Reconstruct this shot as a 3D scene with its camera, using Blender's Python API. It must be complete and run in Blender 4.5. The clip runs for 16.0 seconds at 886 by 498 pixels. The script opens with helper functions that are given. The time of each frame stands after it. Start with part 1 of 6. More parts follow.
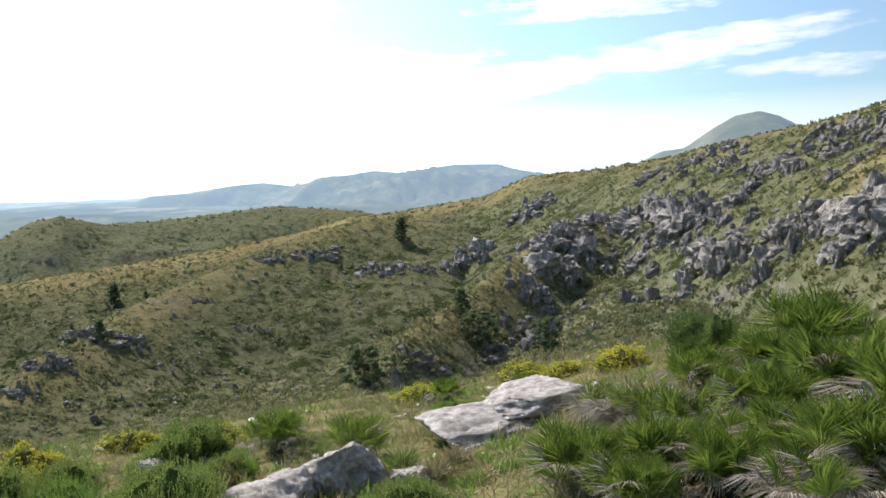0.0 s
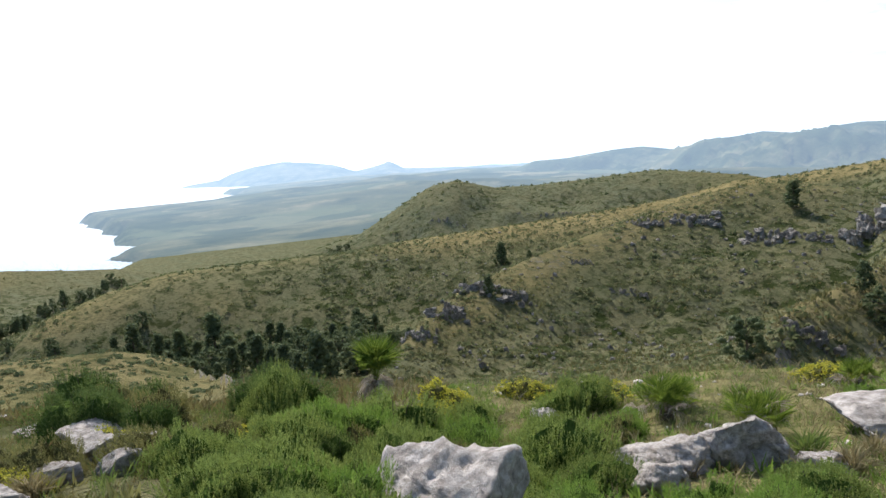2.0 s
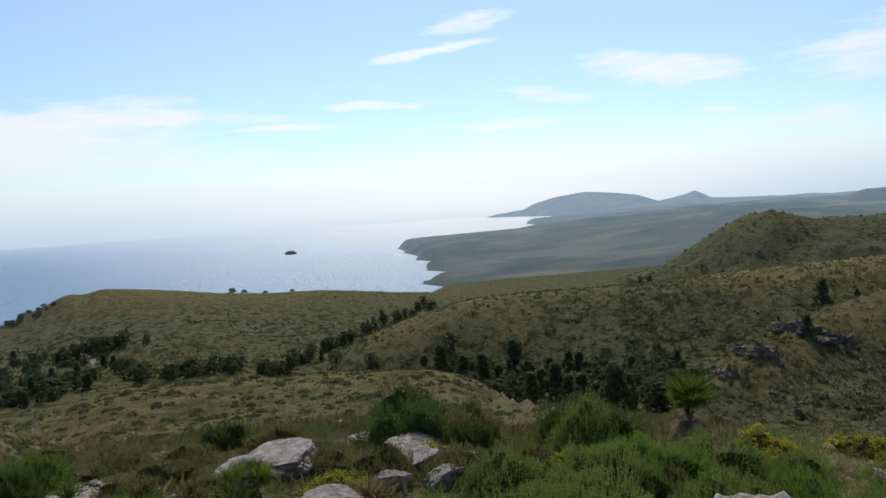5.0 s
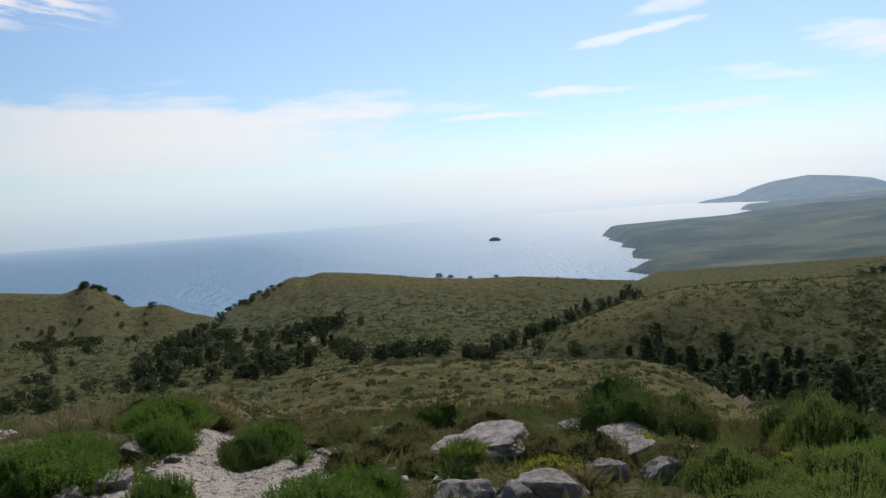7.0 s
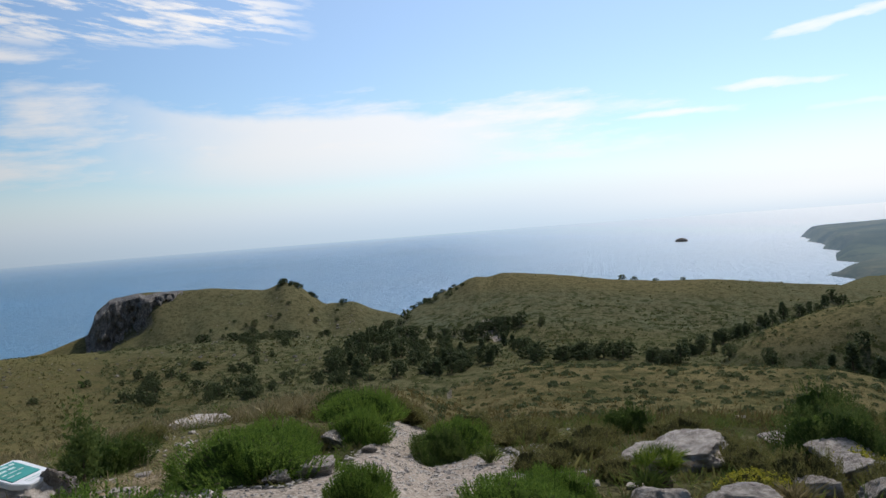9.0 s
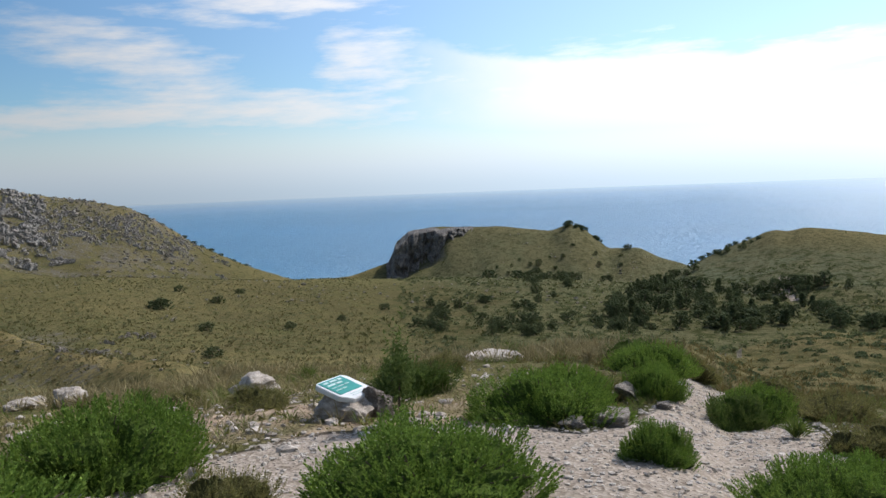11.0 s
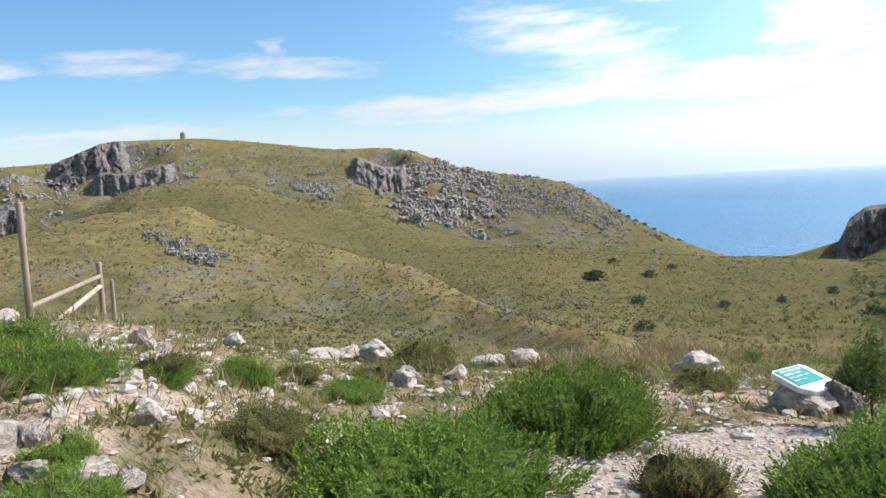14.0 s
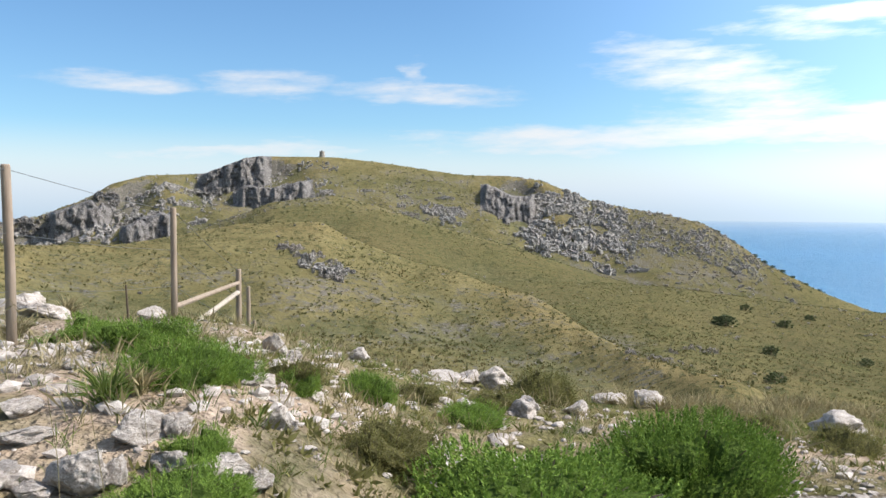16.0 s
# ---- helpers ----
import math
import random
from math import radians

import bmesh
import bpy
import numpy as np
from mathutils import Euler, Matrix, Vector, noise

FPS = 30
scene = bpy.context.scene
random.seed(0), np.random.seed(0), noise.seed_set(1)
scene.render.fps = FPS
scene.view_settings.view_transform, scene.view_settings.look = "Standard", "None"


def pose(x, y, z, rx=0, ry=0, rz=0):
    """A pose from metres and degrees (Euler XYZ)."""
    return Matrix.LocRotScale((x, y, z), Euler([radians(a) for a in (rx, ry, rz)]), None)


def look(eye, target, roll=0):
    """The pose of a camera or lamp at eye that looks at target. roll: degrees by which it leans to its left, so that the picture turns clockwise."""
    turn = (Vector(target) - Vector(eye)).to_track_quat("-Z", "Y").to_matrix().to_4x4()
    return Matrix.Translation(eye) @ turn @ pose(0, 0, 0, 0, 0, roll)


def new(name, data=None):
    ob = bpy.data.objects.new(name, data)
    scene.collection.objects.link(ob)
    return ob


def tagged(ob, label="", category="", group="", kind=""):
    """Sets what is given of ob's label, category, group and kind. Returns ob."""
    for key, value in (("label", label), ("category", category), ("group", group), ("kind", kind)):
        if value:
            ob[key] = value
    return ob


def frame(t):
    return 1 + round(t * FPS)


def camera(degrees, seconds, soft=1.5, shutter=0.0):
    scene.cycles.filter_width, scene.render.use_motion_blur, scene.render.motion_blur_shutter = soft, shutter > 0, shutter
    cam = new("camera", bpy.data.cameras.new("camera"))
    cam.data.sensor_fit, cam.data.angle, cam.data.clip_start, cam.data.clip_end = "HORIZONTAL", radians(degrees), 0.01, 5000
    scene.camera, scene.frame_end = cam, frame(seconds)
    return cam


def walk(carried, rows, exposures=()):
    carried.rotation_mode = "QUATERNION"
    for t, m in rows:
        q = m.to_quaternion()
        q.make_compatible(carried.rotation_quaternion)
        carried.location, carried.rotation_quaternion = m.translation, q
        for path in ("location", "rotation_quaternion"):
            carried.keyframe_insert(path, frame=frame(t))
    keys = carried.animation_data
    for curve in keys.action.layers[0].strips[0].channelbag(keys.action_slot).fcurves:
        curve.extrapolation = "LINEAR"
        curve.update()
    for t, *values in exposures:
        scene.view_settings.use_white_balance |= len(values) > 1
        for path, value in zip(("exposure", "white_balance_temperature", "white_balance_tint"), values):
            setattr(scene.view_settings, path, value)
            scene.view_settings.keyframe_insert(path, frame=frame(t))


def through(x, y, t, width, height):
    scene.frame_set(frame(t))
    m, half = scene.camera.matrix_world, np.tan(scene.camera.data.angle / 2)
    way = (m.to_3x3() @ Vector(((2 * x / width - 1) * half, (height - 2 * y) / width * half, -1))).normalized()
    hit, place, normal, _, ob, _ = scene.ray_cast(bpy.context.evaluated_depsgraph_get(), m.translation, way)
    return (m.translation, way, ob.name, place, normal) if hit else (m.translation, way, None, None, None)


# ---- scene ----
# Bearings run in degrees to the left of +y, heights are over the sea, the viewer stands at the origin.
EYE = 65.0

WALK = [  # seconds, sway x y z, bearing, pitch, roll
    (0.0, -0.107, 0.241, -0.002, 31.044, -5.090, -2.573),
    (0.5, -0.175, 0.233, -0.008, 38.268, -4.520, -2.518),
    (1.0, -0.208, 0.223, -0.020, 43.222, -5.332, -2.831),
    (1.5, -0.258, 0.194, -0.028, 51.222, -6.187, -3.386),
    (2.0, -0.296, 0.160, -0.030, 57.248, -6.214, -3.558),
    (2.5, -0.324, 0.132, -0.036, 62.234, -4.277, -4.509),
    (3.0, -0.352, 0.109, -0.037, 66.978, -4.316, -4.980),
    (5.5, -0.458, 0.047, -0.036, 80.463, -2.689, -3.423),
    (6.0, -0.465, 0.032, -0.043, 83.747, -3.087, -3.474),
    (6.5, -0.468, 0.013, -0.048, 88.153, -3.288, -3.833),
    (7.0, -0.470, -0.015, -0.045, 92.179, -2.763, -4.096),
    (7.5, -0.483, -0.044, -0.043, 93.397, -2.488, -4.214),
    (8.0, -0.466, -0.043, -0.045, 98.584, -1.220, -4.303),
    (8.5, -0.462, -0.055, -0.045, 101.845, -1.193, -4.551),
    (11.0, -0.417, -0.233, 0.021, 124.779, -4.663, -2.201),
    (11.5, -0.374, -0.246, 0.031, 132.394, -4.709, -2.719),
    (12.0, -0.354, -0.298, 0.025, 139.600, -5.152, -3.349),
    (12.5, -0.351, -0.314, 0.029, 141.621, -6.067, -2.727),
    (13.0, -0.344, -0.322, 0.040, 143.963, -6.039, -2.853),
    (13.5, -0.322, -0.336, 0.047, 148.944, -6.220, -2.819),
    (14.0, -0.291, -0.329, 0.059, 154.576, -5.006, -3.299),
    (14.5, -0.251, -0.333, 0.070, 160.728, -3.866, -2.152),
    (15.0, -0.237, -0.345, 0.071, 165.023, -4.037, -1.855),
    (15.5, -0.236, -0.368, 0.049, 165.214, -3.680, 0.163),
    (16.0, -0.238, -0.355, 0.051, 163.215, -2.818, 0.236),
]


def view(dx, dy, dz, bearing, pitch, roll):
    b, p = radians(bearing), radians(pitch)
    eye = Vector((dx, dy, EYE + dz))
    return look(eye, eye + Vector((-math.sin(b) * math.cos(p), math.cos(b) * math.cos(p), math.sin(p))), roll)


cam = camera(56.93, 16.0, soft=1.5)
walk(cam, [(t, view(*row)) for t, *row in WALK], exposures=[(0.0, 0.56, 6450, 13), (1.0, 0.56, 6450, 13), (2.0, 0.50, 6450, 13), (2.5, 0.35, 6450, 13), (3.0, -0.05, 6450, 13), (5.5, -0.75, 6450, 13), (7.0, -0.80, 6450, 13), (8.5, -0.74, 6450, 13), (11.0, -0.32, 6450, 13), (12.0, 0.04, 6450, 13), (13.5, 0.36, 6450, 13), (14.5, 0.40, 6450, 13), (16.0, 0.37, 6450, 13)])

# ---- daylight ----
SUN_BEARING, SUN_HEIGHT = 76.0, 45.0
world = bpy.data.worlds.new("sky")
scene.world = world
world.use_nodes = True
wn, wl = world.node_tree.nodes, world.node_tree.links
wn.clear()


def wmath(op, a, b=None, clamp=False):
    n = wn.new("ShaderNodeMath")
    n.operation, n.use_clamp = op, clamp
    for slot, v in enumerate((a, b)):
        if v is None:
            continue
        if isinstance(v, (int, float)):
            n.inputs[slot].default_value = v
        else:
            wl.new(v, n.inputs[slot])
    return n.outputs[0]


def wband(v, lo, hi):
    """0 below lo, 1 above hi."""
    n = wn.new("ShaderNodeMapRange")
    n.interpolation_type = "SMOOTHSTEP"
    n.inputs[1].default_value, n.inputs[2].default_value = lo, hi
    wl.new(v, n.inputs[0])
    return n.outputs[0]


def wbox(v, a, b, soft):
    return wmath("MULTIPLY", wband(v, a - soft, a + soft), wband(v, b + soft, b - soft))


sky = wn.new("ShaderNodeTexSky")
sky.sky_type, sky.sun_disc = "NISHITA", False
sky.sun_elevation, sky.sun_rotation = radians(SUN_HEIGHT), radians(-SUN_BEARING)
sky.altitude, sky.air_density, sky.dust_density, sky.ozone_density = 60, 1.0, 0.3, 3.0
coord = wn.new("ShaderNodeTexCoord")
split = wn.new("ShaderNodeSeparateXYZ")
wl.new(coord.outputs["Generated"], split.inputs[0])
w_el = wmath("MULTIPLY", wmath("ARCSINE", split.outputs[2]), 180 / math.pi)


def wdot(bearing):
    """How far a direction lies towards a bearing."""
    return wmath("ADD", wmath("MULTIPLY", split.outputs[0], -math.sin(radians(bearing))), wmath("MULTIPLY", split.outputs[1], math.cos(radians(bearing))))


w_az = wmath("ADD", wmath("MULTIPLY", wmath("ARCTAN2", wdot(185), wdot(95)), 180 / math.pi), 95.0)


def wnoise(sx, sy, detail, shear=0.0, seed=0.0, rough=0.55, warp=0.0):
    """Cloud texture over bearing and height."""
    c = wn.new("ShaderNodeCombineXYZ")
    wl.new(wmath("MULTIPLY", wmath("ADD", w_az, wmath("MULTIPLY", w_el, shear)), sx), c.inputs[0])
    wl.new(wmath("MULTIPLY", wmath("ADD", w_el, wmath("MULTIPLY", w_az, warp)), sy), c.inputs[1])
    c.inputs[2].default_value = seed
    n = wn.new("ShaderNodeTexNoise")
    n.inputs["Scale"].default_value, n.inputs["Detail"].default_value, n.inputs["Roughness"].default_value = 1.0, detail, rough
    wl.new(c.outputs[0], n.inputs["Vector"])
    return n.outputs["Fac"]


# clouds: bearing, height, half length, half thickness, slant, density
CLOUDS_WEST = [(19.3, 7.0, 17.1, 1.3, -5, 1.0), (20.3, 10.8, 8, 0.9, 0, 0.9), (6.3, 6.0, 4.5, 0.7, 2, 0.75), (10.7, 4.2, 3, 0.4, 2, 0.5), (88.6, 6.15, 4.3, 0.33, 0, 1.1), (82.2, 7.4, 3.8, 0.33, 1, 1.1), (78, 10.8, 5.0, 0.42, -8, 1.15),
               (75, 12.5, 3, 0.7, -9, 1.0), (73.7, 5.6, 5.9, 0.36, 0, 1.0), (69.9, 7.3, 4.1, 0.5, 10, 0.8), (62.1, 8.4, 6.0, 1.3, 10, 1.0), (58.4, 5.4, 2.5, 0.5, 7, 0.6), (54, 4.2, 7, 0.9, -1, 0.7), (46, 9.5, 9, 2.2, -14, 1.0), (38, 6.5, 10, 2.0, -8, 1.0)]
CLOUDS_EAST = [(100, 7.0, 12, 1.3, 0, 1.0), (101, 4.8, 13, 1.4, 2, 0.9), (145.2, 8.9, 6.5, 1.8, 10, 0.85), (128.9, 8.7, 4, 2.4, 7, 0.9), (110.8, 6.2, 15, 2.6, 4, 1.0), (137, 5.4, 14, 1.5, 1, 0.95), (135.2, 12.2, 8.1, 0.9, 0, 0.9), (184.6, 8.1, 4.5, 0.7, 1, 0.7), (175.5, 8.4, 4.2, 0.9, -4, 0.7),
               (164.7, 8.0, 6.3, 0.8, 2, 0.75), (165.1, 9.1, 1.0, 0.8, 49, 0.6), (144.8, 8.8, 7.3, 1.9, 13, 0.9), (177.5, 3.6, 12, 0.9, -3, 0.85), (149.1, 4.8, 17.5, 1.3, -2, 1.0), (140.5, 11.4, 4.9, 0.6, 6, 0.7)]
field = None
w_az_rough = wmath("ADD", w_az, wmath("MULTIPLY", wmath("SUBTRACT", wnoise(0.25, 0.5, 4, seed=2.2), 0.5), 5.0))
w_el_rough = wmath("ADD", w_el, wmath("MULTIPLY", wmath("SUBTRACT", wnoise(0.16, 0.9, 6, shear=0.6, seed=5.7), 0.5), 2.6))
w_el_fine = wmath("ADD", w_el, wmath("MULTIPLY", wmath("SUBTRACT", wnoise(0.3, 1.4, 6, shear=0.6, seed=9.3), 0.5), 1.0))
for b0, e0, half, thick, slant, dense in CLOUDS_WEST + CLOUDS_EAST:
    cs, sn = math.cos(radians(slant)), math.sin(radians(slant))
    da, de = wmath("SUBTRACT", w_az_rough, b0), wmath("SUBTRACT", w_el_fine if thick < 0.75 and b0 > 55 else w_el_rough, e0)
    along = wmath("ADD", wmath("MULTIPLY", da, cs / half), wmath("MULTIPLY", de, sn / half))
    across = wmath("ADD", wmath("MULTIPLY", da, -sn / thick), wmath("MULTIPLY", de, cs / thick))
    q = wmath("ADD", wmath("MULTIPLY", along, along), wmath("MULTIPLY", across, across))
    one = wmath("MULTIPLY", wmath("SUBTRACT", 1.6, q), dense)
    field = one if field is None else wmath("MAXIMUM", field, one)
grain = wmath("SUBTRACT", wnoise(0.22, 1.1, 8, shear=0.8, seed=3.1, rough=0.62), 0.5)
cloud = wmath("MULTIPLY", wband(wmath("ADD", field, wmath("MULTIPLY", grain, 3.0)), 0.0, 2.1), 0.9)
# a long bank with a sharp upper edge over the sea, and ripples of high cloud above it
top_edge = wmath("ADD", wmath("MULTIPLY", wmath("SUBTRACT", w_az, 95.0), 0.055), wmath("ADD", 7.6, wmath("MULTIPLY", wbox(w_az_rough, 125, 150, 4), 1.6)))
over = wmath("SUBTRACT", wmath("ADD", top_edge, wmath("MULTIPLY", wmath("SUBTRACT", wnoise(0.22, 0.5, 7, seed=4.4), 0.5), 2.4)), w_el)
bank = wmath("MULTIPLY", wmath("MULTIPLY", wband(over, -0.1, 1.1), wband(w_el, 1.0, 4.5)), wmath("MULTIPLY", wbox(w_az_rough, 98, 124, 9), 0.85))
ripple = wmath("MULTIPLY", wband(wmath("ADD", wnoise(0.32, 1.7, 5, shear=-1.2, seed=6.6, rough=0.6, warp=-0.12), wmath("MULTIPLY", wnoise(0.1, 0.3, 3, seed=1.2), 0.4)), 0.60, 0.86), wmath("MULTIPLY", wbox(w_az, 114, 134, 4), wbox(w_el, 13.0, 16.2, 0.9)))
cloud = wmath("MAXIMUM", cloud, wmath("MAXIMUM", bank, ripple))
to_sun = wmath("ADD", wmath("MULTIPLY", wdot(SUN_BEARING), 0.77), wmath("MULTIPLY", split.outputs[2], 0.64))
aureole = wband(to_sun, 0.15, 0.92)
# thin high cloud away from the view, pale haze towards the skyline
other = wmath("MULTIPLY", wband(wnoise(0.05, 0.12, 6, seed=8.4), 0.5, 0.7), wband(w_el, 14.0, 24.0))
glare = wmath("MULTIPLY", wmath("MULTIPLY", wbox(w_az, 50, 92, 26), wband(w_el, 7.2, 1.2)), 0.92)
low = wmath("MULTIPLY", wband(w_el, 6.0, 0.8), 0.96)
cover = wmath("MAXIMUM", wmath("MAXIMUM", wmath("MAXIMUM", cloud, wmath("MAXIMUM", wmath("MULTIPLY", wband(w_az, 40, 14), 0.14), wmath("MULTIPLY", aureole, 0.15))), wmath("MULTIPLY", other, 0.6)), wmath("MAXIMUM", low, glare))
back_sky = wn.new("ShaderNodeBackground")
# the sky is deeper blue away from the sun and brightens towards it
clear = wn.new("ShaderNodeMix")
clear.data_type, clear.blend_type = "RGBA", "MULTIPLY"
clear.inputs[7].default_value = (0.76, 1.00, 1.11, 1)
wl.new(sky.outputs[0], clear.inputs[6])
wl.new(clear.outputs[2], back_sky.inputs[0])
sb, sh = radians(SUN_BEARING), radians(SUN_HEIGHT)
wl.new(wmath("SUBTRACT", 1.0, wmath("MULTIPLY", aureole, 0.40)), clear.inputs[0])
west = wmath("SUBTRACT", 1.0, wmath("MULTIPLY", wband(w_az, 45, 10), 0.30))
wl.new(wmath("MULTIPLY", west, wmath("ADD", wmath("MULTIPLY", aureole, 0.09), 0.110)), back_sky.inputs[1])
back_cloud = wn.new("ShaderNodeBackground")
tone = wn.new("ShaderNodeValToRGB")
tone.color_ramp.elements[0].position, tone.color_ramp.elements[0].color = 0.0, (0.56, 0.72, 0.87, 1)
tone.color_ramp.elements[1].position, tone.color_ramp.elements[1].color = 1.0, (1.0, 1.0, 0.98, 1)
for pos, colour in ((0.2, (0.64, 0.79, 0.92, 1)), (0.42, (0.77, 0.89, 0.98, 1)), (0.65, (0.88, 0.96, 1.0, 1))):
    el = tone.color_ramp.elements.new(pos)
    el.color = colour
rise = wn.new("ShaderNodeMapRange")
rise.inputs[1].default_value, rise.inputs[2].default_value = -1.5, 5.5
wl.new(w_el, rise.inputs[0])
wl.new(rise.outputs[0], tone.inputs[0])
bright = wn.new("ShaderNodeMix")
bright.data_type = "RGBA"
bright.inputs[7].default_value = (0.93, 0.98, 1.0, 1)
wl.new(wmath("MULTIPLY", wbox(w_az, 62, 90, 14), wband(w_el, -2.0, 1.0)), bright.inputs[0])
wl.new(tone.outputs[0], bright.inputs[6])
wl.new(bright.outputs[2], back_cloud.inputs[0])
wl.new(wmath("ADD", wmath("MULTIPLY", aureole, 0.98), 0.72), back_cloud.inputs[1])
blend = wn.new("ShaderNodeMixShader")
wl.new(cover, blend.inputs[0])
wl.new(back_sky.outputs[0], blend.inputs[1])
wl.new(back_cloud.outputs[0], blend.inputs[2])
w_out = wn.new("ShaderNodeOutputWorld")
wl.new(blend.outputs[0], w_out.inputs[0])

sun = new("sun", bpy.data.lights.new("sun", "SUN"))
sun.data.energy, sun.data.angle, sun.data.color = 4.8, radians(0.6), (1.0, 0.96, 0.90)
sun.matrix_world = look((-math.sin(sb) * math.cos(sh) * 500, math.cos(sb) * math.cos(sh) * 500, 200 + math.sin(sh) * 500), (0, 0, 200))
# ---- lie of the land ----
def vnoise(x, y, seed=0):
    """Value noise in 0..1 over arrays."""
    ix, iy = np.floor(x).astype(np.int64), np.floor(y).astype(np.int64)
    fx, fy = x - ix, y - iy
    fx, fy = fx * fx * (3 - 2 * fx), fy * fy * (3 - 2 * fy)

    def h(a, b):
        v = (a * 374761393 + b * 668265263 + seed * 144269504) & 0xFFFFFFFF
        v = ((v ^ (v >> 13)) * 1274126177) & 0xFFFFFFFF
        return ((v ^ (v >> 16)) & 0xFFFF) / 65535.0

    return (h(ix, iy) * (1 - fx) + h(ix + 1, iy) * fx) * (1 - fy) + (h(ix, iy + 1) * (1 - fx) + h(ix + 1, iy + 1) * fx) * fy


def fbm(x, y, octaves=4, seed=0):
    total, amp, norm = 0.0, 1.0, 0.0
    for k in range(octaves):
        total = total + amp * vnoise(x * 2 ** k + 17.3 * k, y * 2 ** k - 9.1 * k, seed + k)
        norm += amp
        amp *= 0.5
    return total / norm - 0.5


def step(v, lo, hi):
    s = np.clip((v - lo) / (hi - lo), 0, 1)
    return s * s * (3 - 2 * s)


def gap(v, a, b, soft):
    return step(v, a - soft, a + soft) * (1 - step(v, b - soft, b + soft))


# crest lines: bearing, height angle, distance
KNEE = [(-40, 1.0, 60), (-10, 3.9, 110), (2.5, 3.25, 140), (6.8, 2.25, 150), (11.6, 1.45, 165), (15.5, 0.54, 180), (20.4, -0.07, 205), (24.7, -0.27, 225), (28, -1.6, 235)]
GOLD = [(22.6, -0.84, 236), (29.6, -1.81, 236), (34.3, -2.42, 236), (37.4, -2.57, 236), (41, -3.5, 236), (48.5, -4.5, 234), (55, -5.15, 232), (60, -5.6, 232),
        (64, -6.1, 230), (71, -6.3, 230), (76, -6.5, 228), (80, -7.4, 222), (83.4, -8.6, 214), (85.2, -9.6, 208), (88, -11.5, 200)]
SPUR = [(24, -4.6, 196), (30, -3.4, 200), (35, -2.75, 202), (38.2, -3.1, 196), (41.5, -4.0, 186), (45, -5.1, 172), (48.8, -6.4, 158), (53, -7.9, 144), (56.5, -9.3, 132), (58.2, -10.4, 124), (60.3, -12.5, 112), (63, -15, 100)]
NOSE = [(14, -4.2, 148), (19, -3.4, 146), (22.1, -3.5, 140), (25, -5.1, 122), (27.6, -6.9, 106), (30, -8.7, 92), (32.2, -10.1, 82), (34.1, -11.0, 76), (35.2, -12.0, 70), (36.4, -13.6, 64), (38, -16, 60)]
REAR = [(34, -2.8, 420), (37, -2.15, 430), (42.6, -1.55, 440), (46.4, -1.87, 440), (50.4, -2.15, 440), (53.4, -2.15, 430), (56, -1.5, 420), (57.8, -1.76, 415), (59.7, -2.85, 410), (63.1, -4.9, 400), (68, -6.2, 390), (73, -7.5, 380)]
PLATEAU = [(76, -6.4, 340), (79.3, -5.75, 338), (83, -5.43, 335), (86.4, -5.07, 332), (90, -4.98, 330), (93.3, -4.7, 330), (96.3, -4.25, 330), (98.3, -3.98, 330), (100.8, -3.72, 330), (101.8, -4.0, 330), (102.7, -3.88, 330),
           (103.2, -4.05, 330), (104.2, -4.5, 328), (105.4, -4.95, 325), (107.6, -6.0, 310), (110, -7.2, 300)]
CAPE = [(105, -7.5, 350), (108.5, -6.0, 350), (109.9, -5.6, 350), (111.3, -4.9, 352), (113.3, -4.95, 355), (114.7, -3.73, 358), (115.9, -3.15, 360), (117.2, -3.62, 360), (120.8, -3.2, 362), (125.3, -3.08, 364), (127.1, -3.3, 365),
        (128.1, -4.1, 366), (128.5, -5.4, 366), (131.4, -6.3, 366), (134.5, -6.42, 368), (137, -6.5, 370)]
MASSIF = [(130, -7.5, 372), (135.3, -6.3, 374), (137.9, -5.36, 376), (139.5, -4.6, 378), (141.8, -3.4, 382), (142.8, -2.61, 384), (144.4, -1.6, 388), (145.6, -0.9, 390), (147.2, -0.5, 392), (149.9, -0.03, 398), (152.9, 0.55, 404),
          (156.3, 1.93, 412), (158.7, 2.3, 416), (161.8, 2.34, 420), (167.7, 3.2, 428), (170.7, 3.52, 430), (175.3, 3.52, 430), (176.7, 3.36, 430), (179.3, 2.3, 428), (183.1, 2.1, 420), (185.2, 1.55, 412), (186.7, 0.57, 405), (189.5, -0.6, 398), (200, -2.5, 380)]
SADDLE = [(143, -11.6, 82), (145, -11.3, 84), (149.6, -10.1, 104), (152.2, -8.94, 120), (154, -7.7, 134), (157, -6.0, 150), (160.2, -5.2, 162), (162.1, -4.4, 170), (165.3, -3.7, 178), (168, -2.74, 184), (169.9, -1.92, 188),
          (171.7, -0.9, 190), (177.3, -1.1, 188), (184.4, -2.4, 176), (189.2, -2.4, 166), (200, -2.0, 120)]
FLANK = [(138, -8.3, 262), (142.9, -6.75, 270), (146.5, -5.97, 278), (152.2, -4.69, 288), (158.1, -2.73, 300), (163.9, -1.13, 312), (167.8, 0.2, 322), (170.9, 0.9, 330), (175, 0.4, 330)]
DOME = [(3, 1.5, 780), (7.5, 2.3, 780), (8.5, 2.9, 780), (9.7, 3.3, 780), (11.2, 3.08, 780), (12.6, 2.33, 780), (14.4, 1.16, 780), (15.9, 1.0, 780), (17.6, 0.2, 780), (20, -0.8, 780)]
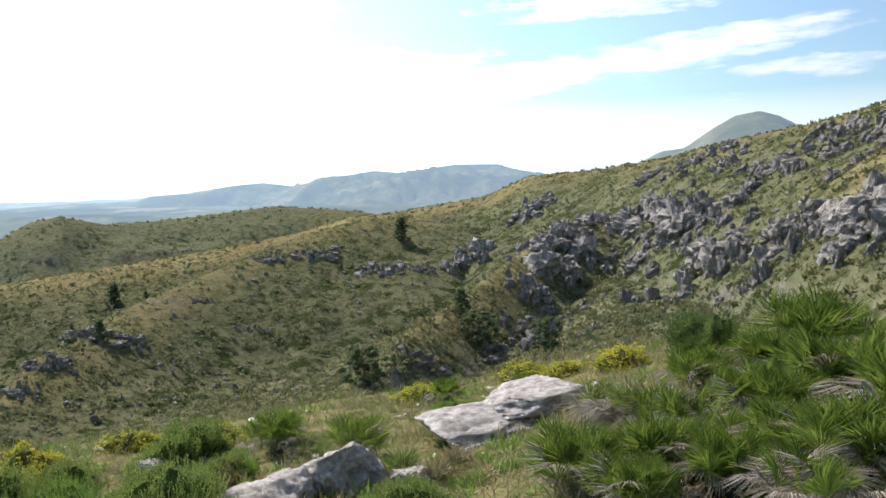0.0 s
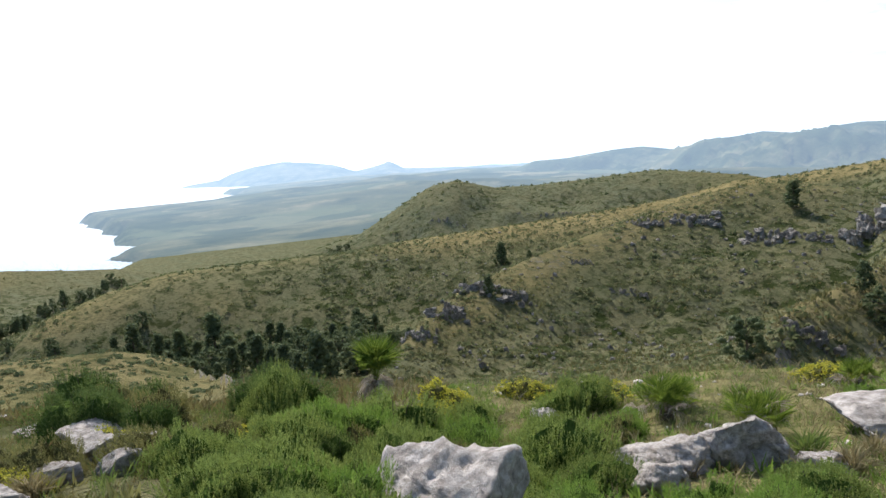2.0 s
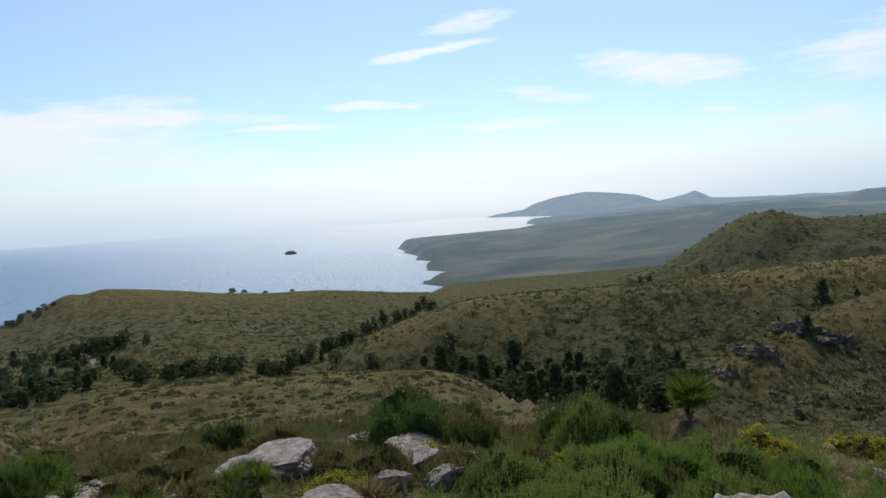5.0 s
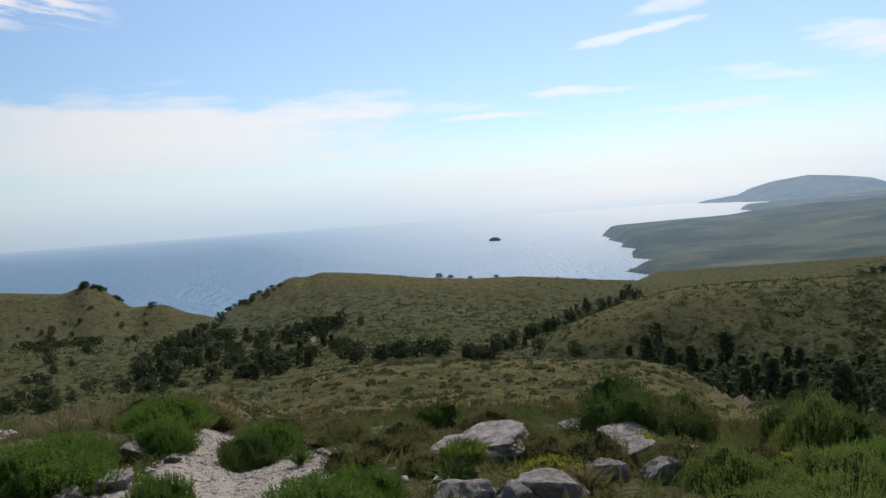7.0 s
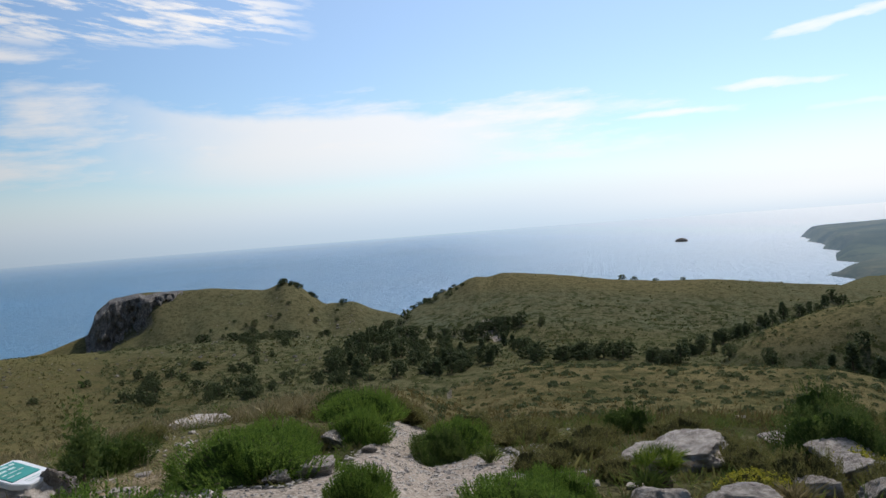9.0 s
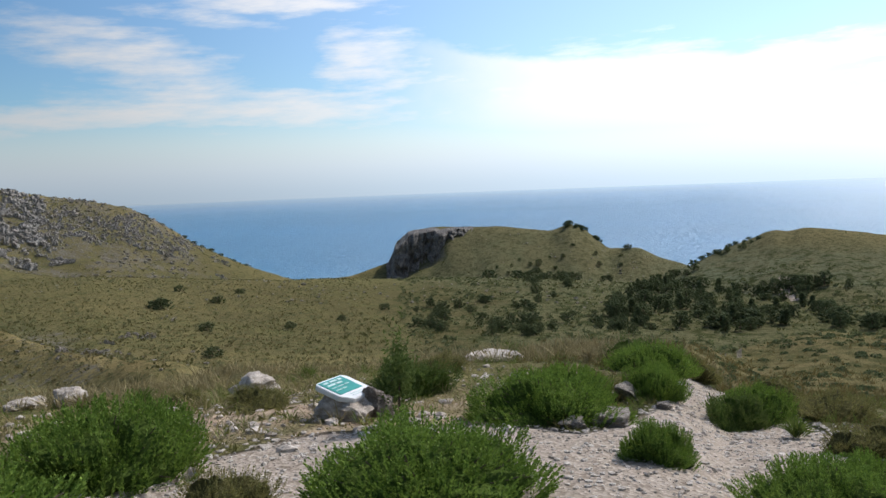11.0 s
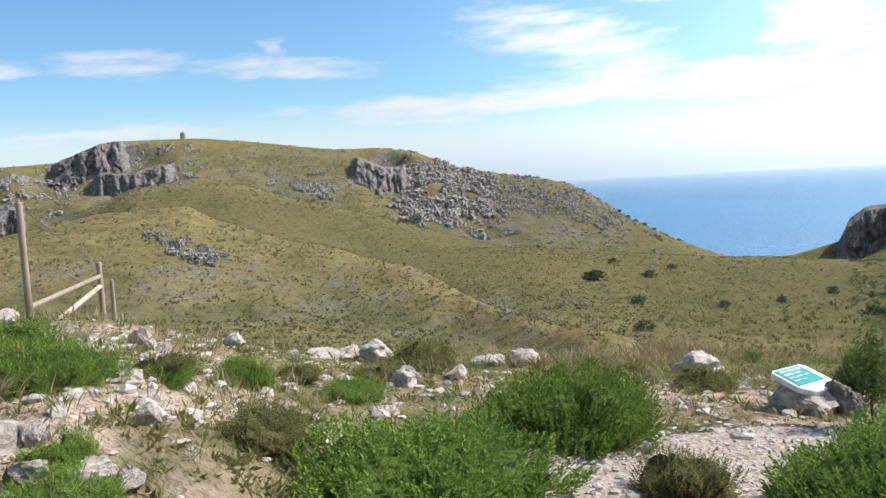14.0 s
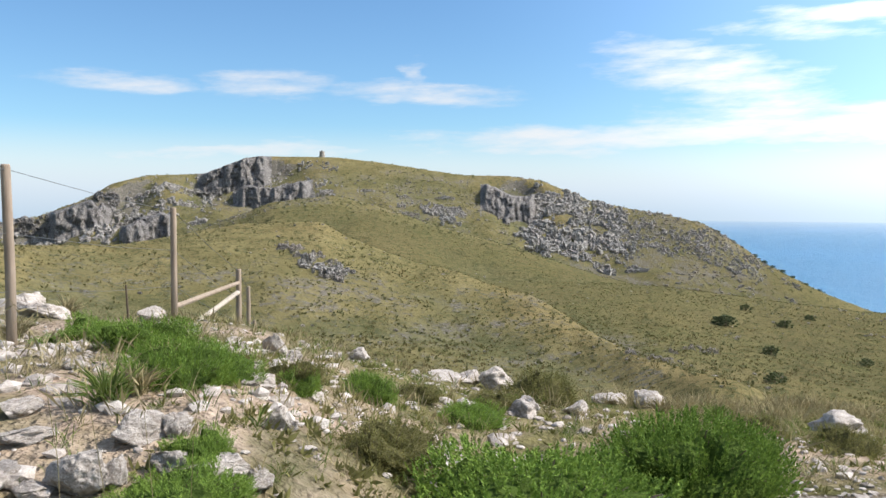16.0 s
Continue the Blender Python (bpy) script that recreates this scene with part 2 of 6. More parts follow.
FARHILLS = [(20, -0.9, 1500), (24.7, -0.15, 1500), (26.9, 0.66, 1500), (29.9, 0.77, 1520), (33.8, 0.36, 1560), (35.6, 0.58, 1600), (38.2, 0.25, 1650), (41.3, -0.22, 1700), (43.2, 0.09, 1720), (45.1, 0.0, 1740), (48.3, -0.39, 1800), (50.6, -0.45, 1850), (52.5, -1.2, 1850)]
FARCAPE = [(50, -0.75, 3800), (54.2, -0.6, 3900), (59.6, -0.4, 4000), (60.1, -0.1, 4000), (60.65, 0.15, 4000), (61.2, -0.05, 4000), (61.9, -0.2, 4000), (63, -0.4, 4050), (64.4, 0.12, 4100), (66, 0.36, 4150), (67.9, 0.55, 4200), (70, 0.3, 4300), (71.4, -0.05, 4400), (72.2, -0.42, 4500), (74.3, -0.66, 4600), (75.2, -0.95, 4650)]
# rim of the near ground, past which it drops into the valleys, and the valley floors
RIM_WEST = [(-180, -6.0, 14), (-60, -4.0, 12), (0, -9.5, 15), (11.4, -10.6, 15), (21.2, -12.0, 15), (26.8, -13.5, 15), (31, -14.5, 14), (41, -14.7, 14), (47, -15.5, 13), (54, -15.6, 13), (61, -15.5, 13.5), (67, -14.6, 18), (71, -14.0, 26),
            (74, -12.9, 34), (77, -11.8, 42), (80, -10.85, 46)]
RIM_EAST = [(84, -10.7, 48), (88.5, -10.6, 48), (94, -10.4, 48), (99.6, -10.2, 46), (104, -11.0, 38), (107, -11.5, 28), (111.5, -11.4, 20), (116, -11.6, 18), (124.4, -12.0, 16), (133, -12.3, 15), (150, -12.3, 14),
            (156, -11.9, 14), (160.4, -11.5, 14), (168.3, -10.5, 14), (176, -8.6, 16), (183, -7.4, 16), (191, -6.6, 16), (240, -6.0, 14)]
RIM = RIM_WEST + RIM_EAST
FLOOR = [(-180, -12), (-20, -12), (5, -14), (20, -17), (30, -26), (40, -38), (55, -43), (70, -44), (82, -44), (95, -38), (108, -37), (116, -34), (125, -32), (136, -30), (148, -24), (160, -22), (175, -19), (190, -16), (240, -12)]


def crest(az, r, line, front, back, edge, fall=0.9):
    """Height of one hill, from its crest line: it falls away in front, behind and past its ends."""
    a, e, d = np.array(line, float).T
    rc = np.interp(az, a, d)
    zc = rc * np.tan(np.radians(np.interp(az, a, e)))
    soft = sum(np.interp(az + o, a, d * np.tan(np.radians(e))) for o in (-6, -4, -2, 0, 2, 4, 6)) / 7
    zc = zc + (soft - zc) * step(np.abs(r - rc), 3, np.maximum(45, 0.16 * rc))
    past = np.maximum(0, np.maximum(a[0] - az, az - a[-1])) * rc * math.pi / 180
    gone = r - rc
    z = zc - fall * past - np.where(gone < 0, front, back) * (np.sqrt(gone * gone + edge * edge) - edge)
    return z, rc


def heights(az, r):
    """Height over the sea, and how rocky and how dry the ground is, at bearing and distance."""
    x, y = -np.sin(np.radians(az)) * r, np.cos(np.radians(az)) * r
    a, e, d = np.array(RIM, float).T
    rl = np.interp(az, a, d)
    zl = rl * np.tan(np.radians(np.interp(az, a, e)))
    fl = np.interp(az, *np.array(FLOOR, float).T)
    flat = 4.5 * step(az, 50, 80)
    inner = -1.6 + (zl + 1.6) * np.clip((r - flat) / (rl - flat), 0, 1) ** (1 + 0.25 * step(az, 50, 80) * (1 - step(rl, 20, 30)))
    inner = inner + 0.6 * gap(az, 168, 214, 10) * gap(r, 3.0, 12.5, 2.0) - 0.9 * step(rl, 24, 40) * gap(r, 15, 34, 6)
    outer = fl + (zl - fl) * np.exp(-np.maximum(r - rl, 0) * 0.42 / (zl - fl))
    base = np.where(r < rl, inner, outer)
    swell = fbm(x / 60, y / 60, 4, 5) * step(r, 25, 120)
    base = base + swell * 3
    # far country and shore
    shore = np.interp(r, [300, 560, 667, 718, 770, 824, 881, 1000, 1075, 1250, 1429, 1480, 1540, 1640, 2065, 2400, 2640, 2720, 2900, 3600, 3989, 4300, 4500, 4650, 4800],
                      [83, 81, 78.1, 79.7, 79.3, 77.6, 79.4, 79.1, 79.8, 80.4, 81.1, 80.7, 76.2, 73.6, 70.9, 71.0, 72.2, 71.6, 70.6, 70.2, 70.6, 71.5, 73.4, 75.0, 66])
    shore = shore + fbm(r / 60, r * 0 + 3, 4, 21) * 1.1 * step(r, 500, 700) * (1 - step(r, 1480, 1700))
    inland = np.maximum(shore - az, 0) * r * math.pi / 180
    bluff = step(r, 850, 1050) * (1 - step(r, 2700, 3000))
    plain = -EYE - 3 + np.minimum(inland * 0.55, 9) + bluff * np.minimum(inland * 0.45, 9) + np.minimum(inland * 0.03, 10)
    plain = plain + step(inland, 60, 500) * (fbm(x / 150, y / 150, 4, 31) * 22 + fbm(x / 420, y / 420, 3, 33) * 46 * (1 - step(r, 2400, 3400)))
    plain = np.where(az < shore, np.maximum(plain, -EYE + 0.6 * step(inland, 0, 15)), -EYE - 6)
    base = base + (plain - base) * step(r, 250, 520)
    layers = [base]
    rocky = np.zeros_like(r)
    ragged = fbm(x / 9, y / 9, 4, 9)
    coarse = fbm(x / 30, y / 30, 3, 12) + step(r, 600, 1400) * (fbm(x / 160, y / 160, 4, 14) * 1.6 - fbm(x / 30, y / 30, 3, 12))

    def add(line, front, back, edge, rough, cliff=(), fall=0.9):
        nonlocal rocky
        z, rc = crest(az, r, line, front, back, edge, fall)
        for lo, hi, soft, setback, drop, run in cliff:
            m = gap(az, lo, hi, soft) * (0.75 + coarse)
            down = rc - setback + ragged * 14 - r
            z = z - m * drop * step(down, 0, 7) * (1 - step(down, 14, 14 + run))
            rocky = np.maximum(rocky, m * gap(down, -6, 30, 8))
        z = z + rough * (coarse * 1.6 + ragged * 0.7) * step(np.abs(r - rc), 2, 30 + 0.06 * rc)
        layers.append(z)

    add(KNEE, 0.22, 0.2, 6, 3.0, fall=0.35)
    add(GOLD, 0.42, 0.2, 12, 4.2, fall=0.4)
    add(SPUR, 0.31, 0.5, 6, 4.0, fall=0.25)
    add(NOSE, 0.32, 0.4, 4, 1.4, fall=0.3)
    add(REAR, 0.36, 0.2, 14, 6, fall=0.4)
    add(PLATEAU, 0.125, 0.9, 6, 1.6, [])
    add(CAPE, 0.34, 1.2, 5, 2.5, [(125.0, 128.4, 0.8, 3, 12, 26)])
    add(MASSIF, 0.36, 0.4, 10, 3.5, [(173, 180.2, 1.6, 14, 8, 60), (156.4, 159.6, 1.4, 8, 7, 60), (183, 192, 1.0, 10, 7, 40)])
    add(SADDLE, 0.20, 0.35, 9, 1.8, fall=0.5)
    add(FLANK, 0.28, 0.2, 16, 2.2, fall=0.4)
    add(DOME, 0.30, 0.3, 14, 2)
    add(FARHILLS, 0.16, 0.2, 30, 34)
    add(FARCAPE, 0.12, 0.2, 60, 1.5)
    k = np.clip(0.012 * r, 0.05, 2.2)
    top = layers[0]
    for z in layers[1:]:
        m = np.maximum(top, z)
        z = m + k * np.log(np.exp((top - m) / k) + np.exp((z - m) / k)) - k * 0.69 * np.exp(-np.abs(top - z) / k)
        top = z
    top = top + fbm(x / 3.0, y / 3.0, 4, 2) * np.clip(r * 0.03, 0, 0.55) + fbm(x / 0.5, y / 0.5, 3, 7) * 0.05 * (1 - step(r, 20, 40))
    return top + EYE, rocky


def ground_z(x, y):
    az = np.degrees(np.arctan2(-np.asarray(x, float), np.asarray(y, float)))
    az = np.where(az < -100, az + 360, az)
    z, _ = heights(np.atleast_1d(az), np.atleast_1d(np.hypot(x, y)))
    return z


def spot(az, r):
    """A place on the ground at a bearing and a distance."""
    z, _ = heights(np.array([float(az)]), np.array([float(r)]))
    return Vector((-math.sin(radians(az)) * r, math.cos(radians(az)) * r, float(z[0])))
# ---- materials ----
def shader(name):
    m = bpy.data.materials.new(name)
    m.use_nodes = True
    t = m.node_tree
    return m, t, t.nodes["Principled BSDF"]


def n_noise(t, scale, detail=5.0, rough=0.6, coord="Object", stretch=None):
    c = t.nodes.new("ShaderNodeTexCoord")
    n = t.nodes.new("ShaderNodeTexNoise")
    n.inputs["Scale"].default_value, n.inputs["Detail"].default_value, n.inputs["Roughness"].default_value = scale, detail, rough
    if stretch:
        mp = t.nodes.new("ShaderNodeMapping")
        mp.inputs["Scale"].default_value = stretch
        t.links.new(c.outputs[coord], mp.inputs[0])
        t.links.new(mp.outputs[0], n.inputs["Vector"])
    else:
        t.links.new(c.outputs[coord], n.inputs["Vector"])
    return n.outputs["Fac"]


def n_ramp(t, fac, *stops):
    n = t.nodes.new("ShaderNodeValToRGB")
    while len(n.color_ramp.elements) < len(stops):
        n.color_ramp.elements.new(0.5)
    for el, (p, c) in zip(n.color_ramp.elements, stops):
        el.position, el.color = p, (*c, 1) if len(c) == 3 else c
    t.links.new(fac, n.inputs[0])
    return n.outputs[0]


def n_mix(t, fac, a, b, mode="MIX"):
    n = t.nodes.new("ShaderNodeMix")
    n.data_type, n.blend_type = "RGBA", mode
    for slot, v in ((0, fac), (6, a), (7, b)):
        if isinstance(v, (int, float)):
            n.inputs[slot].default_value = v
        elif isinstance(v, tuple):
            n.inputs[slot].default_value = (*v, 1)
        else:
            t.links.new(v, n.inputs[slot])
    return n.outputs[2]


def n_math(t, op, a, b=0.0, clamp=False):
    n = t.nodes.new("ShaderNodeMath")
    n.operation, n.use_clamp = op, clamp
    for slot, v in enumerate((a, b)):
        if isinstance(v, (int, float)):
            n.inputs[slot].default_value = v
        else:
            t.links.new(v, n.inputs[slot])
    return n.outputs[0]


def n_range(t, v, lo, hi):
    n = t.nodes.new("ShaderNodeMapRange")
    n.interpolation_type = "SMOOTHSTEP"
    n.inputs[1].default_value, n.inputs[2].default_value = lo, hi
    t.links.new(v, n.inputs[0])
    return n.outputs[0]


def n_bump(t, bsdf, height, strength, distance):
    n = t.nodes.new("ShaderNodeBump")
    n.inputs["Strength"].default_value, n.inputs["Distance"].default_value = strength, distance
    t.links.new(height, n.inputs["Height"])
    t.links.new(n.outputs[0], bsdf.inputs["Normal"])


def n_attr(t, name):
    n = t.nodes.new("ShaderNodeAttribute")
    n.attribute_name = name
    return n.outputs["Fac"]


def ground_material():
    m, t, b = shader("hill_ground")
    geo = t.nodes.new("ShaderNodeNewGeometry")
    up = t.nodes.new("ShaderNodeSeparateXYZ")
    t.links.new(geo.outputs["True Normal"], up.inputs[0])
    big, mid, fine, tuft = n_noise(t, 0.02, 5), n_noise(t, 0.11, 6), n_noise(t, 1.6, 6, 0.7), n_noise(t, 0.45, 6, 0.75)
    speck = n_noise(t, 1.1, 3, 0.6)
    green = n_ramp(t, mid, (0.3, (0.122, 0.112, 0.046)), (0.7, (0.200, 0.172, 0.076)))
    gold = n_ramp(t, mid, (0.3, (0.190, 0.147, 0.064)), (0.7, (0.280, 0.220, 0.100)))
    dry = n_math(t, "ADD", n_math(t, "MULTIPLY", n_range(t, big, 0.45, 0.62), 0.45), n_attr(t, "dry"), True)
    col = n_mix(t, dry, green, gold)
    col = n_mix(t, n_attr(t, "lush"), col, n_ramp(t, mid, (0.3, (0.104, 0.106, 0.054)), (0.7, (0.166, 0.160, 0.088))))
    # distant slopes turn greyer and bluer: haze put into the grass colour
    col = n_mix(t, n_attr(t, "sage_haze"), col, n_ramp(t, mid, (0.3, (0.122, 0.134, 0.082)), (0.7, (0.190, 0.190, 0.118))))
    # heath cover; slopes towards the sun get backlit shade put into this colour
    heath_shade = n_math(t, "MULTIPLY", n_attr(t, "heath_shade"), n_range(t, n_math(t, "ADD", mid, n_math(t, "MULTIPLY", tuft, 0.6)), 0.55, 0.95))
    col = n_mix(t, heath_shade, col, n_ramp(t, fine, (0.3, (0.072, 0.065, 0.030)), (0.7, (0.150, 0.122, 0.058))))
    scrub = n_math(t, "MULTIPLY", n_range(t, n_math(t, "ADD", n_math(t, "MULTIPLY", tuft, 0.6), n_math(t, "MULTIPLY", speck, 0.4)), 0.48, 0.58), 0.72)
    col = n_mix(t, scrub, col, (0.058, 0.066, 0.026))
    blotch = n_math(t, "MULTIPLY", n_range(t, n_noise(t, 0.28, 4, 0.65), 0.50, 0.60), n_math(t, "MULTIPLY", n_attr(t, "lush"), 0.85))
    col = n_mix(t, blotch, col, (0.034, 0.043, 0.014))
    straw = n_math(t, "MULTIPLY", n_range(t, fine, 0.6, 0.72), n_math(t, "SUBTRACT", 0.5, n_math(t, "MULTIPLY", n_math(t, "MAXIMUM", n_attr(t, "heath_shade"), n_attr(t, "lush")), 0.44)))
    col = n_mix(t, straw, col, (0.33, 0.29, 0.16))
    stone = n_ramp(t, fine, (0.32, (0.07, 0.065, 0.05)), (0.52, (0.16, 0.143, 0.11)), (0.72, (0.32, 0.29, 0.24)))
    steep = n_range(t, n_math(t, "ADD", up.outputs[2], n_math(t, "MULTIPLY", tuft, 0.35)), 0.94, 0.80)
    rock = n_math(t, "MAXIMUM", steep, n_range(t, n_math(t, "ADD", n_attr(t, "rock"), n_math(t, "ADD", n_math(t, "MULTIPLY", n_math(t, "ADD", tuft, speck), 0.7), n_math(t, "MULTIPLY", mid, 0.8))), 1.40, 1.60))
    col = n_mix(t, rock, col, stone)
    # bare soil and pale gravel of the trodden ground
    soil = n_ramp(t, n_noise(t, 5, 6, 0.7), (0.3, (0.25, 0.178, 0.115)), (0.7, (0.50, 0.392, 0.288)))
    vor = t.nodes.new("ShaderNodeTexVoronoi")
    vor.inputs["Scale"].default_value = 38
    crd = t.nodes.new("ShaderNodeTexCoord")
    t.links.new(crd.outputs["Object"], vor.inputs["Vector"])
    pebble = n_mix(t, 0.75, soil, n_ramp(t, vor.outputs["Color"], (0.1, (0.19, 0.16, 0.128)), (0.9, (0.50, 0.44, 0.37))))
    col = n_mix(t, n_range(t, n_math(t, "ADD", n_attr(t, "bare"), n_math(t, "MULTIPLY", fine, 0.6)), 0.62, 0.95), col, soil)
    path = n_range(t, n_math(t, "ADD", n_attr(t, "path"), n_math(t, "MULTIPLY", fine, 0.5)), 0.6, 0.85)
    col = n_mix(t, path, col, pebble)
    t.links.new(col, b.inputs["Base Color"])
    b.inputs["Roughness"].default_value = 1.0
    b.inputs["Specular IOR Level"].default_value = 0.0
    h = n_math(t, "ADD", n_math(t, "MULTIPLY", tuft, 1.0), n_math(t, "MULTIPLY", fine, 0.5))
    grit = n_math(t, "MULTIPLY", vor.outputs["Distance"], 0.02)
    flat = n_math(t, "SUBTRACT", 1.0, n_math(t, "MULTIPLY", path, 0.93))
    n_bump(t, b, n_math(t, "ADD", n_math(t, "MULTIPLY", h, flat), grit), 0.9, 0.5)
    return m


def far_material():
    """Distant country, a plain backdrop: its bluish haze is put in as faint emission."""
    m, t, b = shader("far_country")
    big, mid, wood = n_noise(t, 0.004, 6), n_noise(t, 0.02, 6, 0.7), n_noise(t, 0.007, 5, 0.62)
    col = n_ramp(t, mid, (0.32, (0.050, 0.060, 0.034)), (0.5, (0.080, 0.085, 0.045)), (0.66, (0.15, 0.135, 0.075)))
    fields = t.nodes.new("ShaderNodeTexVoronoi")
    fields.inputs["Scale"].default_value = 0.012
    crd = t.nodes.new("ShaderNodeTexCoord")
    t.links.new(crd.outputs["Object"], fields.inputs["Vector"])
    plots = n_ramp(t, fields.outputs["Color"], (0.25, (0.05, 0.065, 0.035)), (0.5, (0.085, 0.10, 0.05)), (0.75, (0.17, 0.155, 0.095)))
    col = n_mix(t, n_math(t, "MULTIPLY", n_range(t, big, 0.45, 0.58), n_attr(t, "fields")), col, plots)
    col = n_mix(t, n_math(t, "MULTIPLY", n_range(t, wood, 0.48, 0.56), 0.8), col, n_ramp(t, mid, (0.3, (0.022, 0.034, 0.020)), (0.7, (0.045, 0.060, 0.032))))
    t.links.new(col, b.inputs["Base Color"])
    b.inputs["Roughness"].default_value = 1.0
    b.inputs["Specular IOR Level"].default_value = 0.0
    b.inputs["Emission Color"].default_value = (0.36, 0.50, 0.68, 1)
    t.links.new(n_math(t, "MULTIPLY", n_attr(t, "haze_glow"), 0.95), b.inputs["Emission Strength"])
    n_bump(t, b, mid, 0.6, 6)
    return m


def sea_material():
    """Open water; far haze and sunward glare put in as emission, as on far_country."""
    m, t, b = shader("sea_water")
    col = n_ramp(t, n_noise(t, 0.003, 4), (0.35, (0.030, 0.160, 0.280)), (0.65, (0.040, 0.190, 0.335)))
    t.links.new(col, b.inputs["Base Color"])
    b.inputs["Roughness"].default_value = 0.32
    b.inputs["IOR"].default_value = 1.38
    w = n_math(t, "ADD", n_noise(t, 0.05, 5, 0.65, stretch=(1.0, 2.4, 1.0)), n_math(t, "MULTIPLY", n_noise(t, 0.3, 4, 0.6), 0.35))
    n_bump(t, b, w, 1.0, 5.0)
    haze_glow = t.nodes.new("ShaderNodeEmission")
    t.links.new(n_mix(t, n_attr(t, "glare"), (0.59, 0.75, 0.89), (0.93, 0.98, 1.0)), haze_glow.inputs[0])
    t.links.new(n_math(t, "ADD", 0.70, n_math(t, "MULTIPLY", n_attr(t, "sunward"), 0.95)), haze_glow.inputs[1])
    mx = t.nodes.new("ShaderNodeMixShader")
    t.links.new(n_attr(t, "haze_glow"), mx.inputs[0])
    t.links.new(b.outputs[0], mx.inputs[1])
    t.links.new(haze_glow.outputs[0], mx.inputs[2])
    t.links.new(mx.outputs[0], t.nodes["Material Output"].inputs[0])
    return m


def plain_material(name, low, high, scale, roughness=0.8, bump=0.0, spec=0.3, detail=6, coord="Object", stretch=None, metal=0.0):
    m, t, b = shader(name)
    f = n_noise(t, scale, detail, 0.65, coord, stretch)
    t.links.new(n_ramp(t, f, (0.3, low), (0.7, high)), b.inputs["Base Color"])
    b.inputs["Roughness"].default_value, b.inputs["Specular IOR Level"].default_value, b.inputs["Metallic"].default_value = roughness, spec, metal
    if bump:
        n_bump(t, b, f, 0.8, bump)
    return m


def leaf_material(name, dark, light, through=0.25, roughness=0.75):
    """Foliage: colour varies from leaf to leaf and from plant to plant; a little light comes through."""
    m, t, b = shader(name)
    geo = t.nodes.new("ShaderNodeNewGeometry")
    info = t.nodes.new("ShaderNodeObjectInfo")
    f = n_math(t, "ADD", n_math(t, "MULTIPLY", geo.outputs["Random Per Island"], 0.75), n_math(t, "MULTIPLY", info.outputs["Random"], 0.25))
    col = n_ramp(t, f, (0.05, dark), (0.95, light))
    t.links.new(col, b.inputs["Base Color"])
    b.inputs["Roughness"].default_value, b.inputs["Specular IOR Level"].default_value = roughness, 0.08
    if through:
        tr = t.nodes.new("ShaderNodeBsdfTranslucent")
        t.links.new(col, tr.inputs[0])
        mx = t.nodes.new("ShaderNodeMixShader")
        mx.inputs[0].default_value = through
        t.links.new(b.outputs[0], mx.inputs[1])
        t.links.new(tr.outputs[0], mx.inputs[2])
        t.links.new(mx.outputs[0], t.nodes["Material Output"].inputs[0])
    return m


def rock_material(name, dark, mid, light, stretch=None, size=1.0, relief=0.07):
    m, t, b = shader(name)
    n1, n2, n3 = n_noise(t, 1.3 / size, 6, 0.6), n_noise(t, 7 / size, 7, 0.7, stretch=stretch), n_noise(t, 28 / size, 5, 0.7)
    col = n_ramp(t, n2, (0.30, dark), (0.48, mid), (0.68, light))
    col = n_mix(t, n_math(t, "MULTIPLY", n_range(t, n1, 0.5, 0.68), 0.55), col, dark)
    col = n_mix(t, n_math(t, "MULTIPLY", n_range(t, n3, 0.58, 0.7), 0.5), col, light)
    t.links.new(col, b.inputs["Base Color"])
    b.inputs["Roughness"].default_value, b.inputs["Specular IOR Level"].default_value = 0.92, 0.2
    n_bump(t, b, n_math(t, "ADD", n2, n_math(t, "MULTIPLY", n3, 0.4)), 1.0, relief * size)
    return m


M_GROUND, M_FAR, M_SEA = ground_material(), far_material(), sea_material()
# ---- land and sea ----
def grid_mesh(name, verts, nu, nv, wrap=False):
    """A mesh over an nu x nv grid of vertices; wrap joins the last column to the first."""
    me = bpy.data.meshes.new(name)
    i, j = np.meshgrid(np.arange(nu if wrap else nu - 1), np.arange(nv - 1), indexing="ij")
    i2 = (i + 1) % nu
    quads = np.stack([i * nv + j, i2 * nv + j, i2 * nv + j + 1, i * nv + j + 1], -1).reshape(-1, 4)[:, ::-1]
    me.vertices.add(len(verts))
    me.vertices.foreach_set("co", np.asarray(verts, np.float32).ravel())
    me.loops.add(quads.size)
    me.loops.foreach_set("vertex_index", quads.ravel().astype(np.int32))
    me.polygons.add(len(quads))
    me.polygons.foreach_set("loop_start", np.arange(0, quads.size, 4, dtype=np.int32))
    me.update(calc_edges=True)
    me.validate()
    return me


def put_attr(me, name, values):
    at = me.attributes.new(name, "FLOAT", "POINT")
    at.data.foreach_set("value", np.asarray(values, np.float32).ravel())


# trodden gravel: stretches of bearing, distance, half width
TRACK = [(108.6, 12.4, 0.2), (107.6, 11.2, 0.3), (106.6, 9.6, 0.4), (105.6, 8.2, 0.5), (105.4, 6.8, 0.72), (107.5, 5.5, 1.0), (112, 4.8, 1.05), (118, 5.1, 1.0), (124, 5.7, 0.8), (130, 5.7, 0.7), (136, 5.2, 0.8), (141, 4.8, 0.75), (147, 4.4, 0.5), (153, 5.0, 0.3), (156, 5.9, 0.2)]



def polar_xy(az, r):
    return -np.sin(np.radians(az)) * r, np.cos(np.radians(az)) * r


